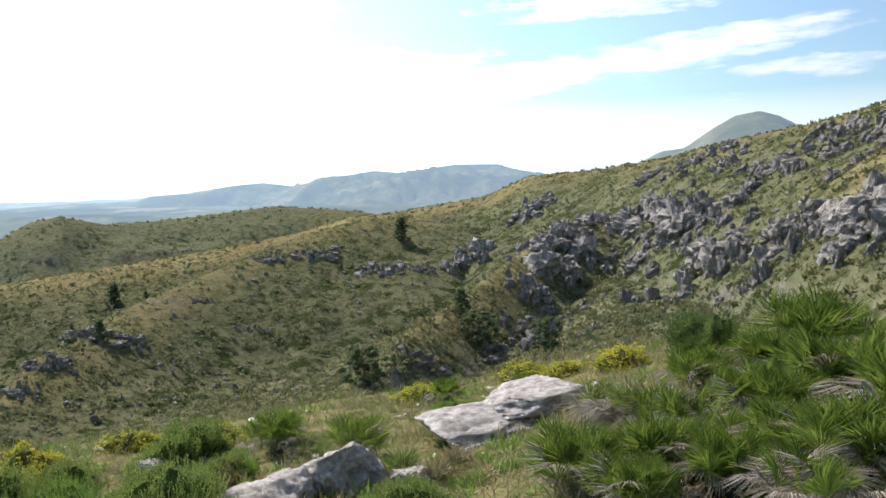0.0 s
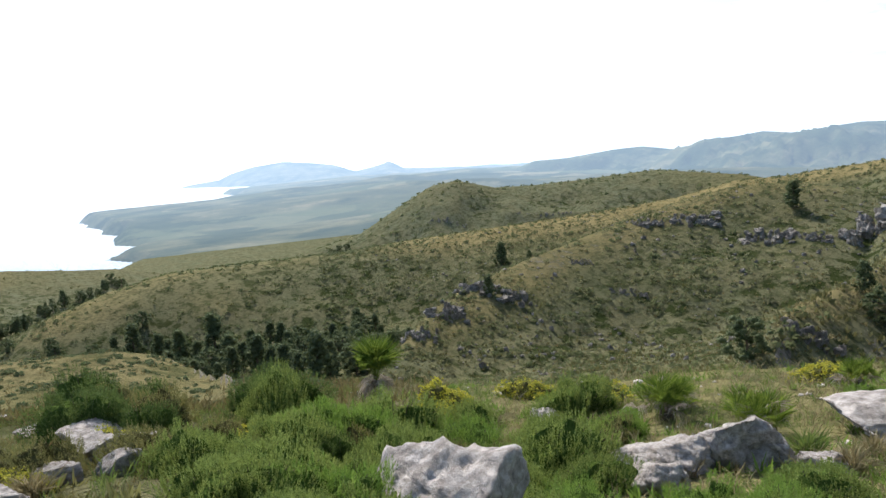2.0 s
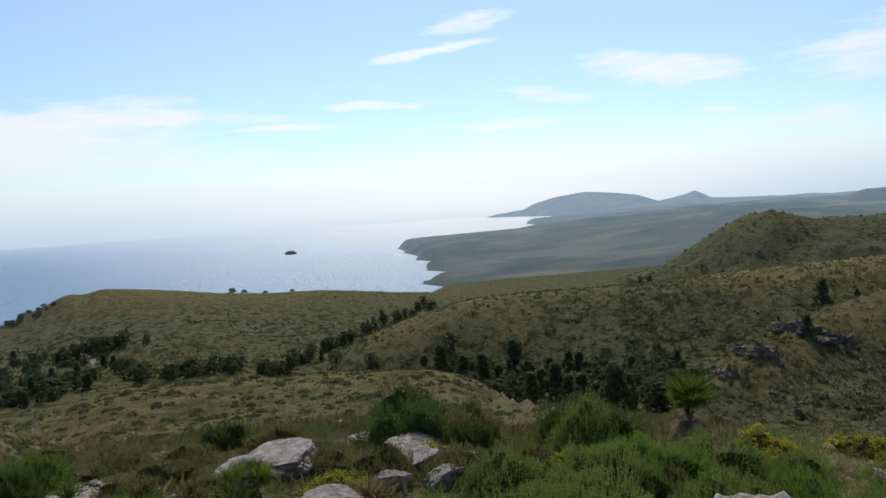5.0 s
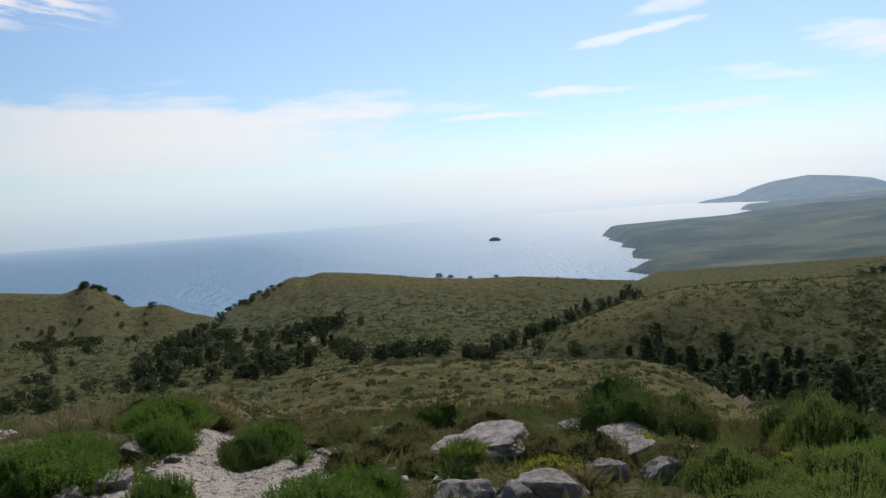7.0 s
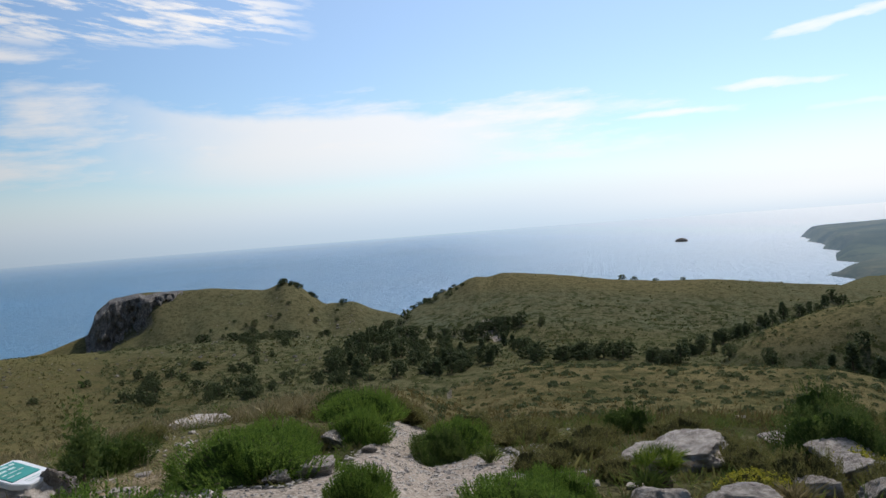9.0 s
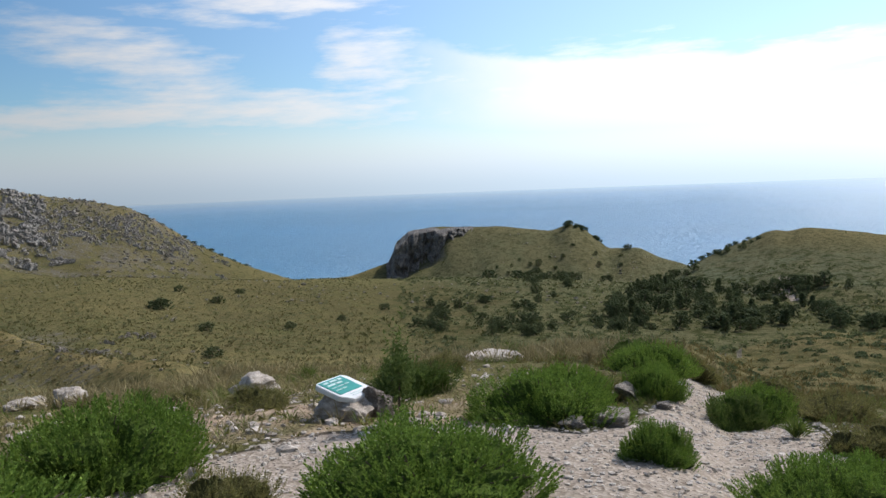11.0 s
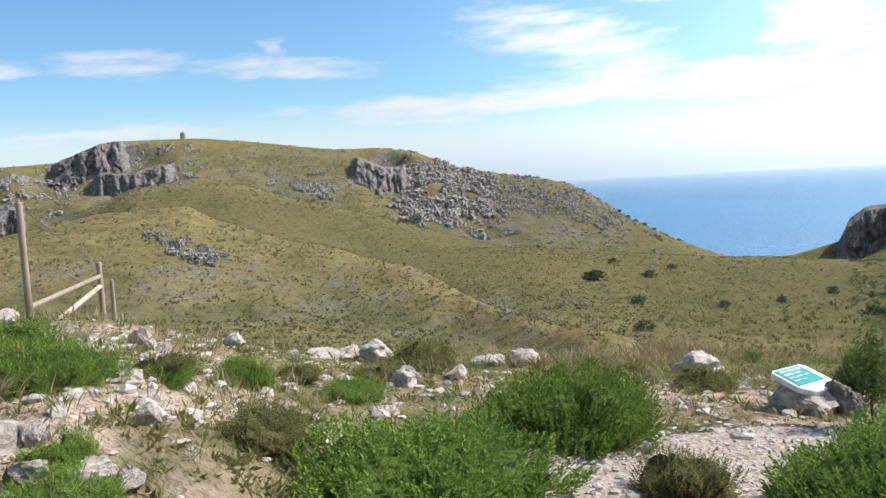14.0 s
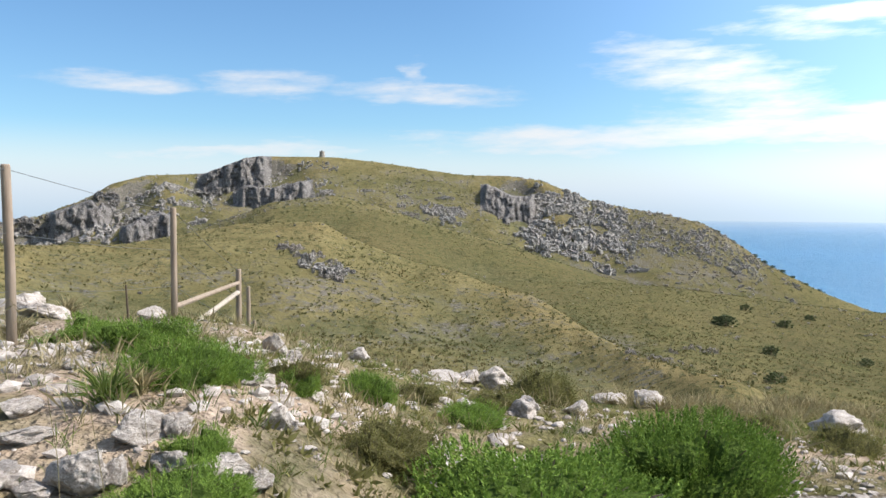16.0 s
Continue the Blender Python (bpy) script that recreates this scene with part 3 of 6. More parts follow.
def track_near(x, y, line=TRACK):
    """1 on the gravel track, 0 away from it."""
    best = np.zeros_like(x)
    pts = [(*polar_xy(a, r), w) for a, r, w in line]
    for (x0, y0, w0), (x1, y1, w1) in zip(pts, pts[1:]):
        dx, dy = x1 - x0, y1 - y0
        s = np.clip(((x - x0) * dx + (y - y0) * dy) / (dx * dx + dy * dy), 0, 1)
        off = np.hypot(x - x0 - s * dx, y - y0 - s * dy) - (w0 + (w1 - w0) * s)
        best = np.maximum(best, 1 - step(off, -0.25, 0.35))
    return best


cols = np.r_[np.arange(-6, 198, 0.33), np.arange(198, 354, 2.0)]
rings = np.r_[0.02, np.geomspace(0.4, 60, 125), np.arange(61.5, 470, 2.5), np.arange(472, 640, 7.0)]
far_rings = np.r_[rings[-1], np.geomspace(645, 4900, 180)]


def land(name, rr, material):
    az, r = np.meshgrid(cols, rr, indexing="ij")
    z, rocky = heights(az, r)
    x, y = polar_xy(az, r)
    me = grid_mesh(name, np.stack([x, y, z], -1).reshape(-1, 3), len(cols), len(rr), wrap=True)
    me.polygons.foreach_set("use_smooth", np.ones(len(me.polygons), bool))
    me.materials.append(material)
    return me, az, r, x, y, rocky


me, az, r, x, y, rocky = land("ground", rings, M_GROUND)
behind = np.interp(az, *np.array(SADDLE, float).T[[0, 2]])
seen = (r > 62) & (az < 198)
swollen = np.zeros_like(r)
for w in (0.4, 1.97, 3.54, 5.11):
    swollen[seen] -= ground_z(x[seen] + 15 * math.cos(w), y[seen] + 15 * math.sin(w)) / 4
swollen[seen] += np.array([v.co.z for v in me.vertices]).reshape(az.shape)[seen]
swollen = swollen * step(r, 62, 80)
ridge, hollow = np.clip((swollen - 0.5) / 2.0, 0, 1), np.clip((-swollen - 0.2) / 1.6, 0, 1)
dry = 0.55 * ridge + 0.8 * gap(az, 16, 84, 3) * gap(r, 214, 250, 8) + 0.7 * gap(az, 86, 104, 4) * gap(r, 292, 345, 12) + 0.5 * gap(az, 92, 118, 4) * gap(r, 120, 170, 15) + 0.28 * gap(az, 146, 192, 4) * (1 - step(r, behind, behind + 12)) * step(r, 70, 130) + 0.5 * gap(az, 60, 112, 3) * gap(r, 13, 60, 3) + 0.6 * gap(az, 62, 86, 3) * gap(r, 165, 214, 10)
put_attr(me, "dry", np.clip(dry - 0.5 * hollow, 0, 1))
put_attr(me, "lush", 0.6 * hollow + (1 - 0.8 * ridge) * (0.9 * gap(az, -8, 66, 4) * step(r, 22, 60) * (1 - step(r, 205, 226)) + 0.9 * gap(az, 60, 126, 4) * step(r, 60, 90) * (1 - step(r, 285, 320)) + 0.55 * gap(az, 30, 76, 4) * step(r, 260, 300) + 0.75 * gap(az, 56, 120, 5) * gap(r, 3, 14, 2) + 0.3 * gap(az, 56, 120, 5) * gap(r, 14, 60, 2)))
put_attr(me, "sage_haze", 0.75 * gap(az, 40, 108, 5) * step(r, 238, 262) * (1 - 0.6 * gap(az, 84, 106, 4) * gap(r, 300, 345, 10)) + 0.5 * gap(az, 104, 126, 4) * step(r, 200, 300))
stony = 0.35 * gap(az, 140, 157, 4) * gap(r, 290, 405, 22) + 0.14 * gap(az, -4, 27, 3) * gap(r, 60, 190, 15) + 0.31 * gap(az, 158, 194, 3) * gap(r, 300, 420, 20) + 0.30 * gap(az, 146, 192, 4) * gap(r, 84, 160, 14) + 0.2 * gap(az, 34, 60, 4) * gap(r, 100, 180, 15)
put_attr(me, "rock", np.maximum(rocky * 0.5, stony))
# bands between 30 and 126 darken ground seen against the sun, others are scrub
put_attr(me, "heath_shade", 0.8 * gap(az, 138, 154, 3) * gap(r, 300, 380, 20) + 0.85 * gap(az, 121, 140, 4) * gap(r, 128, 250, 18) + 0.6 * gap(az, 138, 176, 4) * step(r, behind + 4, behind + 22) * (1 - step(r, 285, 320)) + 0.55 * gap(az, 30, 126, 5) * step(r, 55, 90) * (1 - 0.85 * gap(r, 214, 246, 8) * gap(az, 30, 84, 4)) + 0.9 * gap(az, 60, 118, 6) * gap(r, 4, 60, 4) * (1 - 0.3 * step(r, 13, 18)))
put_attr(me, "path", np.maximum(track_near(x, y), track_near(x, y, [(102.2, 268, 1.0), (101.7, 258, 1.4), (102.2, 250, 1.2), (101.4, 242, 1.0)])))
put_attr(me, "bare", gap(az, 118, 192, 6) * gap(r, 1.5, 11, 1.5) * ((0.41 + 0.14 * step(az, 166, 180)) + 0.7 * fbm(x / 0.9, y / 0.9, 3, 77)) + gap(az, 60, 118, 8) * gap(r, 2, 14, 2) * 0.2)
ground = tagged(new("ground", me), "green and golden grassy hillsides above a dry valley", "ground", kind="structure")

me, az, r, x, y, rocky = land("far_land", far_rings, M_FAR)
# emission by distance, standing in for haze
put_attr(me, "haze_glow", np.clip((r - 430) / 3700, 0, 1) ** 0.5)
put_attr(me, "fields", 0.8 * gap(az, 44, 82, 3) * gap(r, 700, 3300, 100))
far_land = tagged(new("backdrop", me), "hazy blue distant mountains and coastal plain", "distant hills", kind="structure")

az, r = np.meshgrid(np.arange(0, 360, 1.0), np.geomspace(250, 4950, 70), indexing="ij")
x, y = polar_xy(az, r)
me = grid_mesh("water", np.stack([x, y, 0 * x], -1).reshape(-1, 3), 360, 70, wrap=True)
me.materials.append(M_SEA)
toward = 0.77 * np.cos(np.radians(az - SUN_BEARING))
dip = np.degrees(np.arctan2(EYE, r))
# the painted glow grows towards the sun, in place of haze and glitter
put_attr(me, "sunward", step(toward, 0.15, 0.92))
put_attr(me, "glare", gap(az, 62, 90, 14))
put_attr(me, "haze_glow", np.clip(0.84 * np.exp(-(dip - 0.75) / (0.6 + 2.6 * step(toward, 0.66, 0.768))), 0, 0.9))
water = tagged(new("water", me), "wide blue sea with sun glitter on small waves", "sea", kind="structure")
# ---- builders ----
rng = np.random.default_rng(7)


def mesh_of(name, verts, faces, material, smooth=False):
    me = bpy.data.meshes.new(name)
    me.from_pydata([tuple(v) for v in verts], [], [tuple(f) for f in faces])
    if smooth:
        me.polygons.foreach_set("use_smooth", np.ones(len(me.polygons), bool))
    me.materials.append(material)
    me.update()
    return me


def quad_mesh(name, quads, material):
    """Loose four-cornered leaves: an array of n x 4 x 3."""
    n = len(quads)
    me = bpy.data.meshes.new(name)
    me.vertices.add(n * 4)
    me.vertices.foreach_set("co", np.asarray(quads, np.float32).ravel())
    me.loops.add(n * 4)
    me.loops.foreach_set("vertex_index", np.arange(n * 4, dtype=np.int32))
    me.polygons.add(n)
    me.polygons.foreach_set("loop_start", np.arange(0, n * 4, 4, dtype=np.int32))
    me.update(calc_edges=True)
    me.materials.append(material)
    return me


def unit(v):
    return v / np.maximum(np.linalg.norm(v, axis=-1, keepdims=True), 1e-9)


def leaves(base, way, length, width, droop=0.0):
    """Pointed leaves from base points along directions."""
    way = unit(way)
    side = unit(np.cross(way, rng.normal(size=way.shape))) * np.reshape(width, (-1, 1)) * 0.5
    ln = np.reshape(length, (-1, 1))
    mid = base + way * ln * 0.45
    tip = base + way * ln - np.array([0, 0, 1.0]) * droop * ln
    return np.stack([base, mid + side, tip, mid - side], 1)


def part(name, data, parent, label=""):
    ob = new(name, data)
    ob.parent = parent
    if label:
        ob["label"] = label
    return ob


def root(name, label, category, group="", at=None):
    e = new(name)
    e.empty_display_size = 0.2
    if at is not None:
        e.matrix_basis = at
    return tagged(e, label, category, group)


def stalk(points, radii, sides=6):
    """A tapered round stem along points: vertices and faces."""
    v, f = [], []
    for k, (p, rad) in enumerate(zip(points, radii)):
        p = Vector(p)
        d = (Vector(points[min(k + 1, len(points) - 1)]) - Vector(points[max(k - 1, 0)])).normalized()
        a = d.orthogonal().normalized()
        b = d.cross(a)
        for s in range(sides):
            w = 2 * math.pi * s / sides
            v.append(p + a * math.cos(w) * rad + b * math.sin(w) * rad)
    for k in range(len(points) - 1):
        for s in range(sides):
            f.append((k * sides + s, k * sides + (s + 1) % sides, (k + 1) * sides + (s + 1) % sides, (k + 1) * sides + s))
    f.append(tuple(range((len(points) - 1) * sides, len(points) * sides)))
    f.append(tuple(range(sides - 1, -1, -1)))
    return v, f


def join(chunks):
    v, f = [], []
    for cv, cf in chunks:
        o = len(v)
        v += list(cv)
        f += [tuple(i + o for i in q) for q in cf]
    return v, f


def stone_shape(seed, subdiv=4, cuts=9, pit=0.10, tall=1.0, cut_lo=0.55, boxy=0.0):
    """A weathered block of limestone about 1 across: broken along planes, then furrowed and pitted."""
    r2 = random.Random(seed)
    bm = bmesh.new()
    bmesh.ops.create_icosphere(bm, subdivisions=subdiv, radius=0.5)
    planes = []
    for _ in range(cuts):
        n = Vector((r2.gauss(0, 1), r2.gauss(0, 1), r2.gauss(0, 0.8))).normalized()
        planes.append((n, 0.5 * r2.uniform(cut_lo, 0.92)))
    off = Vector((seed * 3.7, seed * 1.9, seed * 5.1))
    for v in bm.verts:
        p = v.co * (1 + boxy * (0.5 / max(abs(c) for c in v.co) - 1))
        for n, d in planes:
            over = p.dot(n) - d
            if over > 0:
                p -= n * over * 0.97
        q = p * 3.2 + off
        big = noise.fractal(q * 0.8, 1.0, 2.0, 4)
        ridge = 0.7 * abs(noise.noise(q * 1.3)) + 0.45 * abs(noise.noise(q * 3.1)) + 0.35 * abs(noise.noise(q * 6.5)) + 0.28 * abs(noise.noise(q * 13.0)) + 0.15 * abs(noise.noise(q * 26.0))
        v.co = p + v.normal * (0.075 * big + pit * (0.5 - ridge))
    co = np.array([v.co[:] for v in bm.verts])
    low, high = co.min(0), co.max(0)
    verts = [Vector(q) for q in (co - (low + high) / 2) / (high - low) * np.array([0.86, 0.86, 0.86 * tall])]
    faces = [tuple(w.index for w in f.verts) for f in bm.faces]
    bm.free()
    return verts, faces


M_GREYROCK = rock_material("weathered_grey_limestone", (0.14, 0.118, 0.095), (0.36, 0.312, 0.262), (0.62, 0.555, 0.48), None, 0.6, 0.04)
M_ROCK = rock_material("pale_limestone", (0.24, 0.20, 0.16), (0.45, 0.39, 0.325), (0.70, 0.63, 0.545), None, 1.0, 0.018)
M_CRAG = rock_material("grey_limestone", (0.085, 0.073, 0.058), (0.28, 0.245, 0.20), (0.56, 0.50, 0.425), (1.0, 1.0, 0.45), 1.0, 0.5)
M_BARK = plain_material("bark", (0.06, 0.045, 0.03), (0.16, 0.12, 0.08), 9, 0.95, 0.02)
M_PINE = leaf_material("pine_needles", (0.064, 0.086, 0.040), (0.160, 0.184, 0.082), 0.4)
M_SCRUB = leaf_material("hill_scrub", (0.095, 0.097, 0.036), (0.20, 0.185, 0.074), 0.35)
M_DRYSCRUB = leaf_material("dry_tussock", (0.15, 0.125, 0.05), (0.29, 0.24, 0.11), 0.3)
M_BUSH = leaf_material("bush_leaves", (0.092, 0.110, 0.048), (0.180, 0.194, 0.086), 0.45)
M_GARRIGUE = leaf_material("olive_bush_leaves", (0.165, 0.165, 0.078), (0.290, 0.275, 0.140), 0.5)
M_BROWNGRASS = leaf_material("brown_grass", (0.10, 0.083, 0.03), (0.22, 0.175, 0.07), 0.3)

# ---- rock outcrops on the slopes ----
def block_shape(seed, subdiv=3):
    """A fissured upright block of limestone, 1 across and 1 high, with a broken flat top."""
    r2 = random.Random(seed)
    bm = bmesh.new()
    bmesh.ops.create_icosphere(bm, subdivisions=subdiv, radius=0.5)
    off = Vector((seed * 3.1, seed * 1.7, seed * 0.9))
    lean = Vector((r2.uniform(-0.12, 0.12), r2.uniform(-0.12, 0.12), 0))
    planes = [(Vector((r2.gauss(0, 1), r2.gauss(0, 1), r2.gauss(0, 0.35))).normalized(), r2.uniform(0.30, 0.46)) for _ in range(9)]
    for v in bm.verts:
        p = v.co.copy()
        big = max(abs(c) for c in p)
        p = p * (0.45 + 0.55 * 0.5 / big)
        for n, d in planes:
            over = p.dot(n) - d
            if over > 0:
                p -= n * over * 0.9
        q = Vector((p.x * 4.5, p.y * 4.5, p.z * 3.0)) + off
        crack = max(0.0, 0.2 - abs(noise.noise(q * 1.2)))
        p += v.normal * (0.2 * noise.noise(q) - 0.8 * crack + 0.12 * noise.noise(q * 2.9))
        p.z += 0.10 * noise.noise(Vector((p.x * 4, p.y * 4, 3)) + off) * (1 if p.z > 0 else 0)
        v.co = p + lean * p.z
    verts, faces = [v.co.copy() for v in bm.verts], [tuple(w.index for w in f.verts) for f in bm.faces]
    bm.free()
    return verts, faces


CRAG_ROCKS = [mesh_of("rock", *block_shape(s), M_CRAG) for s in range(30, 42)]
# darker limestone copies: the shade of the cliff faces is put into the colour
M_CLIFF = rock_material("shaded_limestone", (0.045, 0.041, 0.036), (0.15, 0.136, 0.116), (0.36, 0.33, 0.285), (1.0, 1.0, 0.3), 1.0, 0.6)
M_WALL = rock_material("shaded_cliff_limestone", (0.035, 0.032, 0.028), (0.165, 0.150, 0.130), (0.40, 0.365, 0.32), (1.0, 1.0, 0.45), 4.0, 0.12)
M_PALECRAG = rock_material("pale_grey_limestone", (0.15, 0.138, 0.115), (0.34, 0.31, 0.265), (0.56, 0.52, 0.455), (1.0, 1.0, 0.45), 1.0, 0.5)
PALE_ROCKS = [mesh_of("rock", *block_shape(s), M_PALECRAG) for s in range(52, 60)]
CLIFF_ROCKS = [mesh_of("rock", *block_shape(s), M_CLIFF) for s in range(42, 52)]


def outcrop(a, d, w, h, k, label="jagged grey limestone outcrop standing on the grassy slope", shapes=None, fill=1.0):
    """A broken band of upright blocks, w wide and h high, standing across the slope."""
    r2 = random.Random(k + 500)
    shapes = shapes or CRAG_ROCKS
    p = spot(a, d)
    turn = a + 14 * math.sin(k * 2.3)
    e = root("rock_outcrop", label, "rock outcrop", "outcrops on the hillside", pose(p.x, p.y, p.z, 0, 0, turn))
    c, sn = math.cos(radians(turn)), math.sin(radians(turn))
    count = int(max(2, min(6, round(w / h * 1.5))))
    for row in range(4):
        num = count + (1 if row == 1 else 0) - (1 if row == 3 else 0)
        for i in range(max(1, num)):
            edge = 1.0 - 0.35 * abs(2 * (i + 0.5) / max(1, num) - 1)
            bw = h * r2.choice((0.3, 0.45, 0.6, 0.85)) * r2.uniform(0.85, 1.15) * fill
            x = ((i + 0.5) / max(1, num) - 0.5) * w + r2.uniform(-0.35, 0.35) * w / count
            y = (0.48 * row - 0.35) * h + r2.uniform(-0.3, 0.3) * h
            hz = h * r2.uniform(0.34, 0.72) * edge * fill
            gz = float(ground_z(p.x + x * c - y * sn, p.y + x * sn + y * c)[0]) - p.z
            part("rock", shapes[(k + i * 3 + row * 5) % len(shapes)], e).matrix_basis = pose(x, y, gz + hz * 0.08, r2.uniform(-9, 9), r2.uniform(-9, 9), r2.uniform(0, 360)) @ Matrix.Diagonal((bw, bw * r2.uniform(0.7, 1.3), hz * 1.3, 1))


CRAGS_HIGH = [(23.2, 117, 9.7, 6), (22.2, 126, 5.2, 5.2), (24.7, 121, 5.9, 3.8), (22.5, 133, 8.3, 2.8), (20.2, 141, 5.8, 3.4), (18.7, 137, 4.8, 3.3), (17.2, 120, 6.7, 2.9), (18.1, 142, 3.9, 5.4), (16.9, 141, 3.9, 5.4), (15.1, 125, 3.5, 6.5), (13.8, 122, 3.8, 5.1), (13.3, 98, 6.1, 5.8), (11.4, 93, 3.2, 4.5), (11.8, 118, 6.5, 4.1), (10.6, 104, 4.3, 2.2), (8.6, 82, 4.5, 4.2), (8.2, 92, 4.5, 2.5), (8.7, 125, 5.2, 3), (12.5, 155, 6.4, 3.2), (14.7, 158, 7.6, 2.4), (16.7, 166, 6.9, 2.3), (3.7, 73, 5, 4.5), (3.4, 79, 4.9, 4.7), (5.8, 82, 2.3, 3.7), (5.6, 116, 3.2, 2), (7.5, 116, 1.3, 3.2)]
CRAGS_LOW = [(25.2, 103, 5.7, 3.2), (27.9, 81, 2, 2.2), (32.8, 71, 5.4, 1.9), (18.7, 103, 1.4, 1.1), (10, 80, 3.3, 1.2), (29.5, 170, 10.6, 6.5), (24.8, 191, 11.9, 5.3), (39.9, 174, 10.8, 4.2), (35.3, 169, 10.5, 4.1), (32.7, 167, 5.8, 2.9), (43, 171, 7.1, 2.6), (52.5, 130, 4.5, 3.4), (55.1, 132, 6.4, 3.7), (57.1, 121, 5.9, 3.8), (59.3, 113, 5.5, 3.1), (44.5, 141, 6.8, 1.6), (47.6, 149, 4.1, 1.4), (22.3, 100, 4.8, 1.2), (21.1, 79, 2.7, 1.1), (50.1, 385, 30, 2), (56.8, 370, 18, 2.4), (38.4, 119, 3.3, 2)]
for k, (a, d, w, h) in enumerate(CRAGS_HIGH + CRAGS_LOW):
    outcrop(a, d, w, h * (1.0 if a < 30 else 0.62), k)
# cliffs of the massif and the headland
def cliff(a0, a1, foot, head, seed, label, bulge=1.0, stone=None):
    """A fissured rock wall from a foot line to a head line on the slope, in several buttresses. foot, head: distances at a0 and a1."""
    p0 = spot((a0 + a1) / 2, sum(foot) / 2)
    e = root("cliff", label, "cliff", "cliffs on the heights", pose(*p0))
    wide = radians(a1 - a0) * sum(foot) / 2
    n_but = max(3, int(wide / 9))
    nu, nv = int(wide / 0.45), 56
    u, v = np.meshgrid(np.linspace(0, 1, nu), np.linspace(0, 1, nv), indexing="ij")
    rag = fbm(u * wide / 7, u * 0 + seed, 4, seed)
    az = a0 + (a1 - a0) * u
    body = step(u, 0, 0.14) * (1 - step(u, 0.86, 1)) * (0.75 + 0.5 * (fbm(u * wide / 12, u * 0 + 3.3, 2, seed + 5) + 0.5))
    lo, hi = foot[0] + (foot[1] - foot[0]) * u + 14 * rag - 3 * body, head[0] + (head[1] - head[0]) * u + 9 * rag
    climb = step(v, 0.0, 0.72) * 0.93 + step(v, 0.6, 1.0) * 0.07
    out = 0.30 * np.clip(v / 0.72, 0, 1) + 0.70 * np.clip((v - 0.72) / 0.28, 0, 1)
    run = v + (out - v) * np.clip(body * bulge, 0, 1)
    r = lo + (hi - lo) * run
    x, y = polar_xy(az, r)
    gx, gy = polar_xy(az, lo)
    hx, hy = polar_xy(az, hi)
    z_lo, z_hi = ground_z(gx.ravel(), gy.ravel()).reshape(u.shape) - 0.8, ground_z(hx.ravel(), hy.ravel()).reshape(u.shape) + 0.1
    lie = ground_z(x.ravel(), y.ravel()).reshape(u.shape) + 0.15
    z = z_lo + (z_hi - z_lo) * climb
    z = np.maximum(lie - 0.5, z * np.clip(body * 1.4, 0, 1) + lie * (1 - np.clip(body * 1.4, 0, 1)))
    # upright fissures and ledges
    s_along, s_up = u * wide, z
    crack = np.minimum(np.abs(fbm(s_along / 5.0, s_up / 16, 3, seed + 9)), np.abs(fbm(s_along / 2.6 + 7, s_up / 9, 3, seed + 11)) * 1.4)
    blocks = np.round(fbm(s_along / 4.2 + 3, s_up / 5.5, 2, seed + 23) * 7) / 7
    push = (4.6 * blocks + 2.6 * np.exp(-crack * 18) + 3.0 * fbm(s_along / 9, s_up / 7, 3, seed + 13) + 2.4 * fbm(s_along / 1.9, s_up / 1.7, 4, seed + 17)) * np.clip(body, 0, 1) * step(v, 0, 0.1) * (1 - step(v, 0.85, 1))
    x, y = polar_xy(az, r + push)
    z = z + 0.8 * fbm(s_along / 3, r / 3, 3, seed + 19) * step(v, 0.1, 0.3)
    co = np.stack([x - p0.x, y - p0.y, z - p0.z], -1)
    cuts = np.linspace(0, nu - 1, n_but + 1).astype(int)
    for c0, c1 in zip(cuts, cuts[1:]):
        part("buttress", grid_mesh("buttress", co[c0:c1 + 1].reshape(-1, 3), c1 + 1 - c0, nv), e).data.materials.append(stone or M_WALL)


WALL_LABEL = "shade-dark grey fissured limestone cliff on the mountain"
cliff(175.0, 179.9, (390, 398), (424, 424), 3, WALL_LABEL)
cliff(172.2, 177.6, (352, 366), (390, 398), 8, WALL_LABEL)
cliff(185.2, 189.0, (362, 362), (396, 396), 4, WALL_LABEL)
cliff(181.4, 184.8, (334, 334), (362, 362), 5, WALL_LABEL)
cliff(156.6, 160.6, (354, 352), (398, 398), 6, WALL_LABEL, 0.55)
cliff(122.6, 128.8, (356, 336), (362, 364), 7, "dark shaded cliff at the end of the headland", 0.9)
CLIFFS = [(178.6, 396, 15, 6), (174.2, 366, 12, 4), (185.6, 392, 11, 5), (184.1, 358, 10, 4), (189.2, 383, 16, 4), (191.5, 380, 13, 4.6), (190.6, 384, 10.6, 4)]
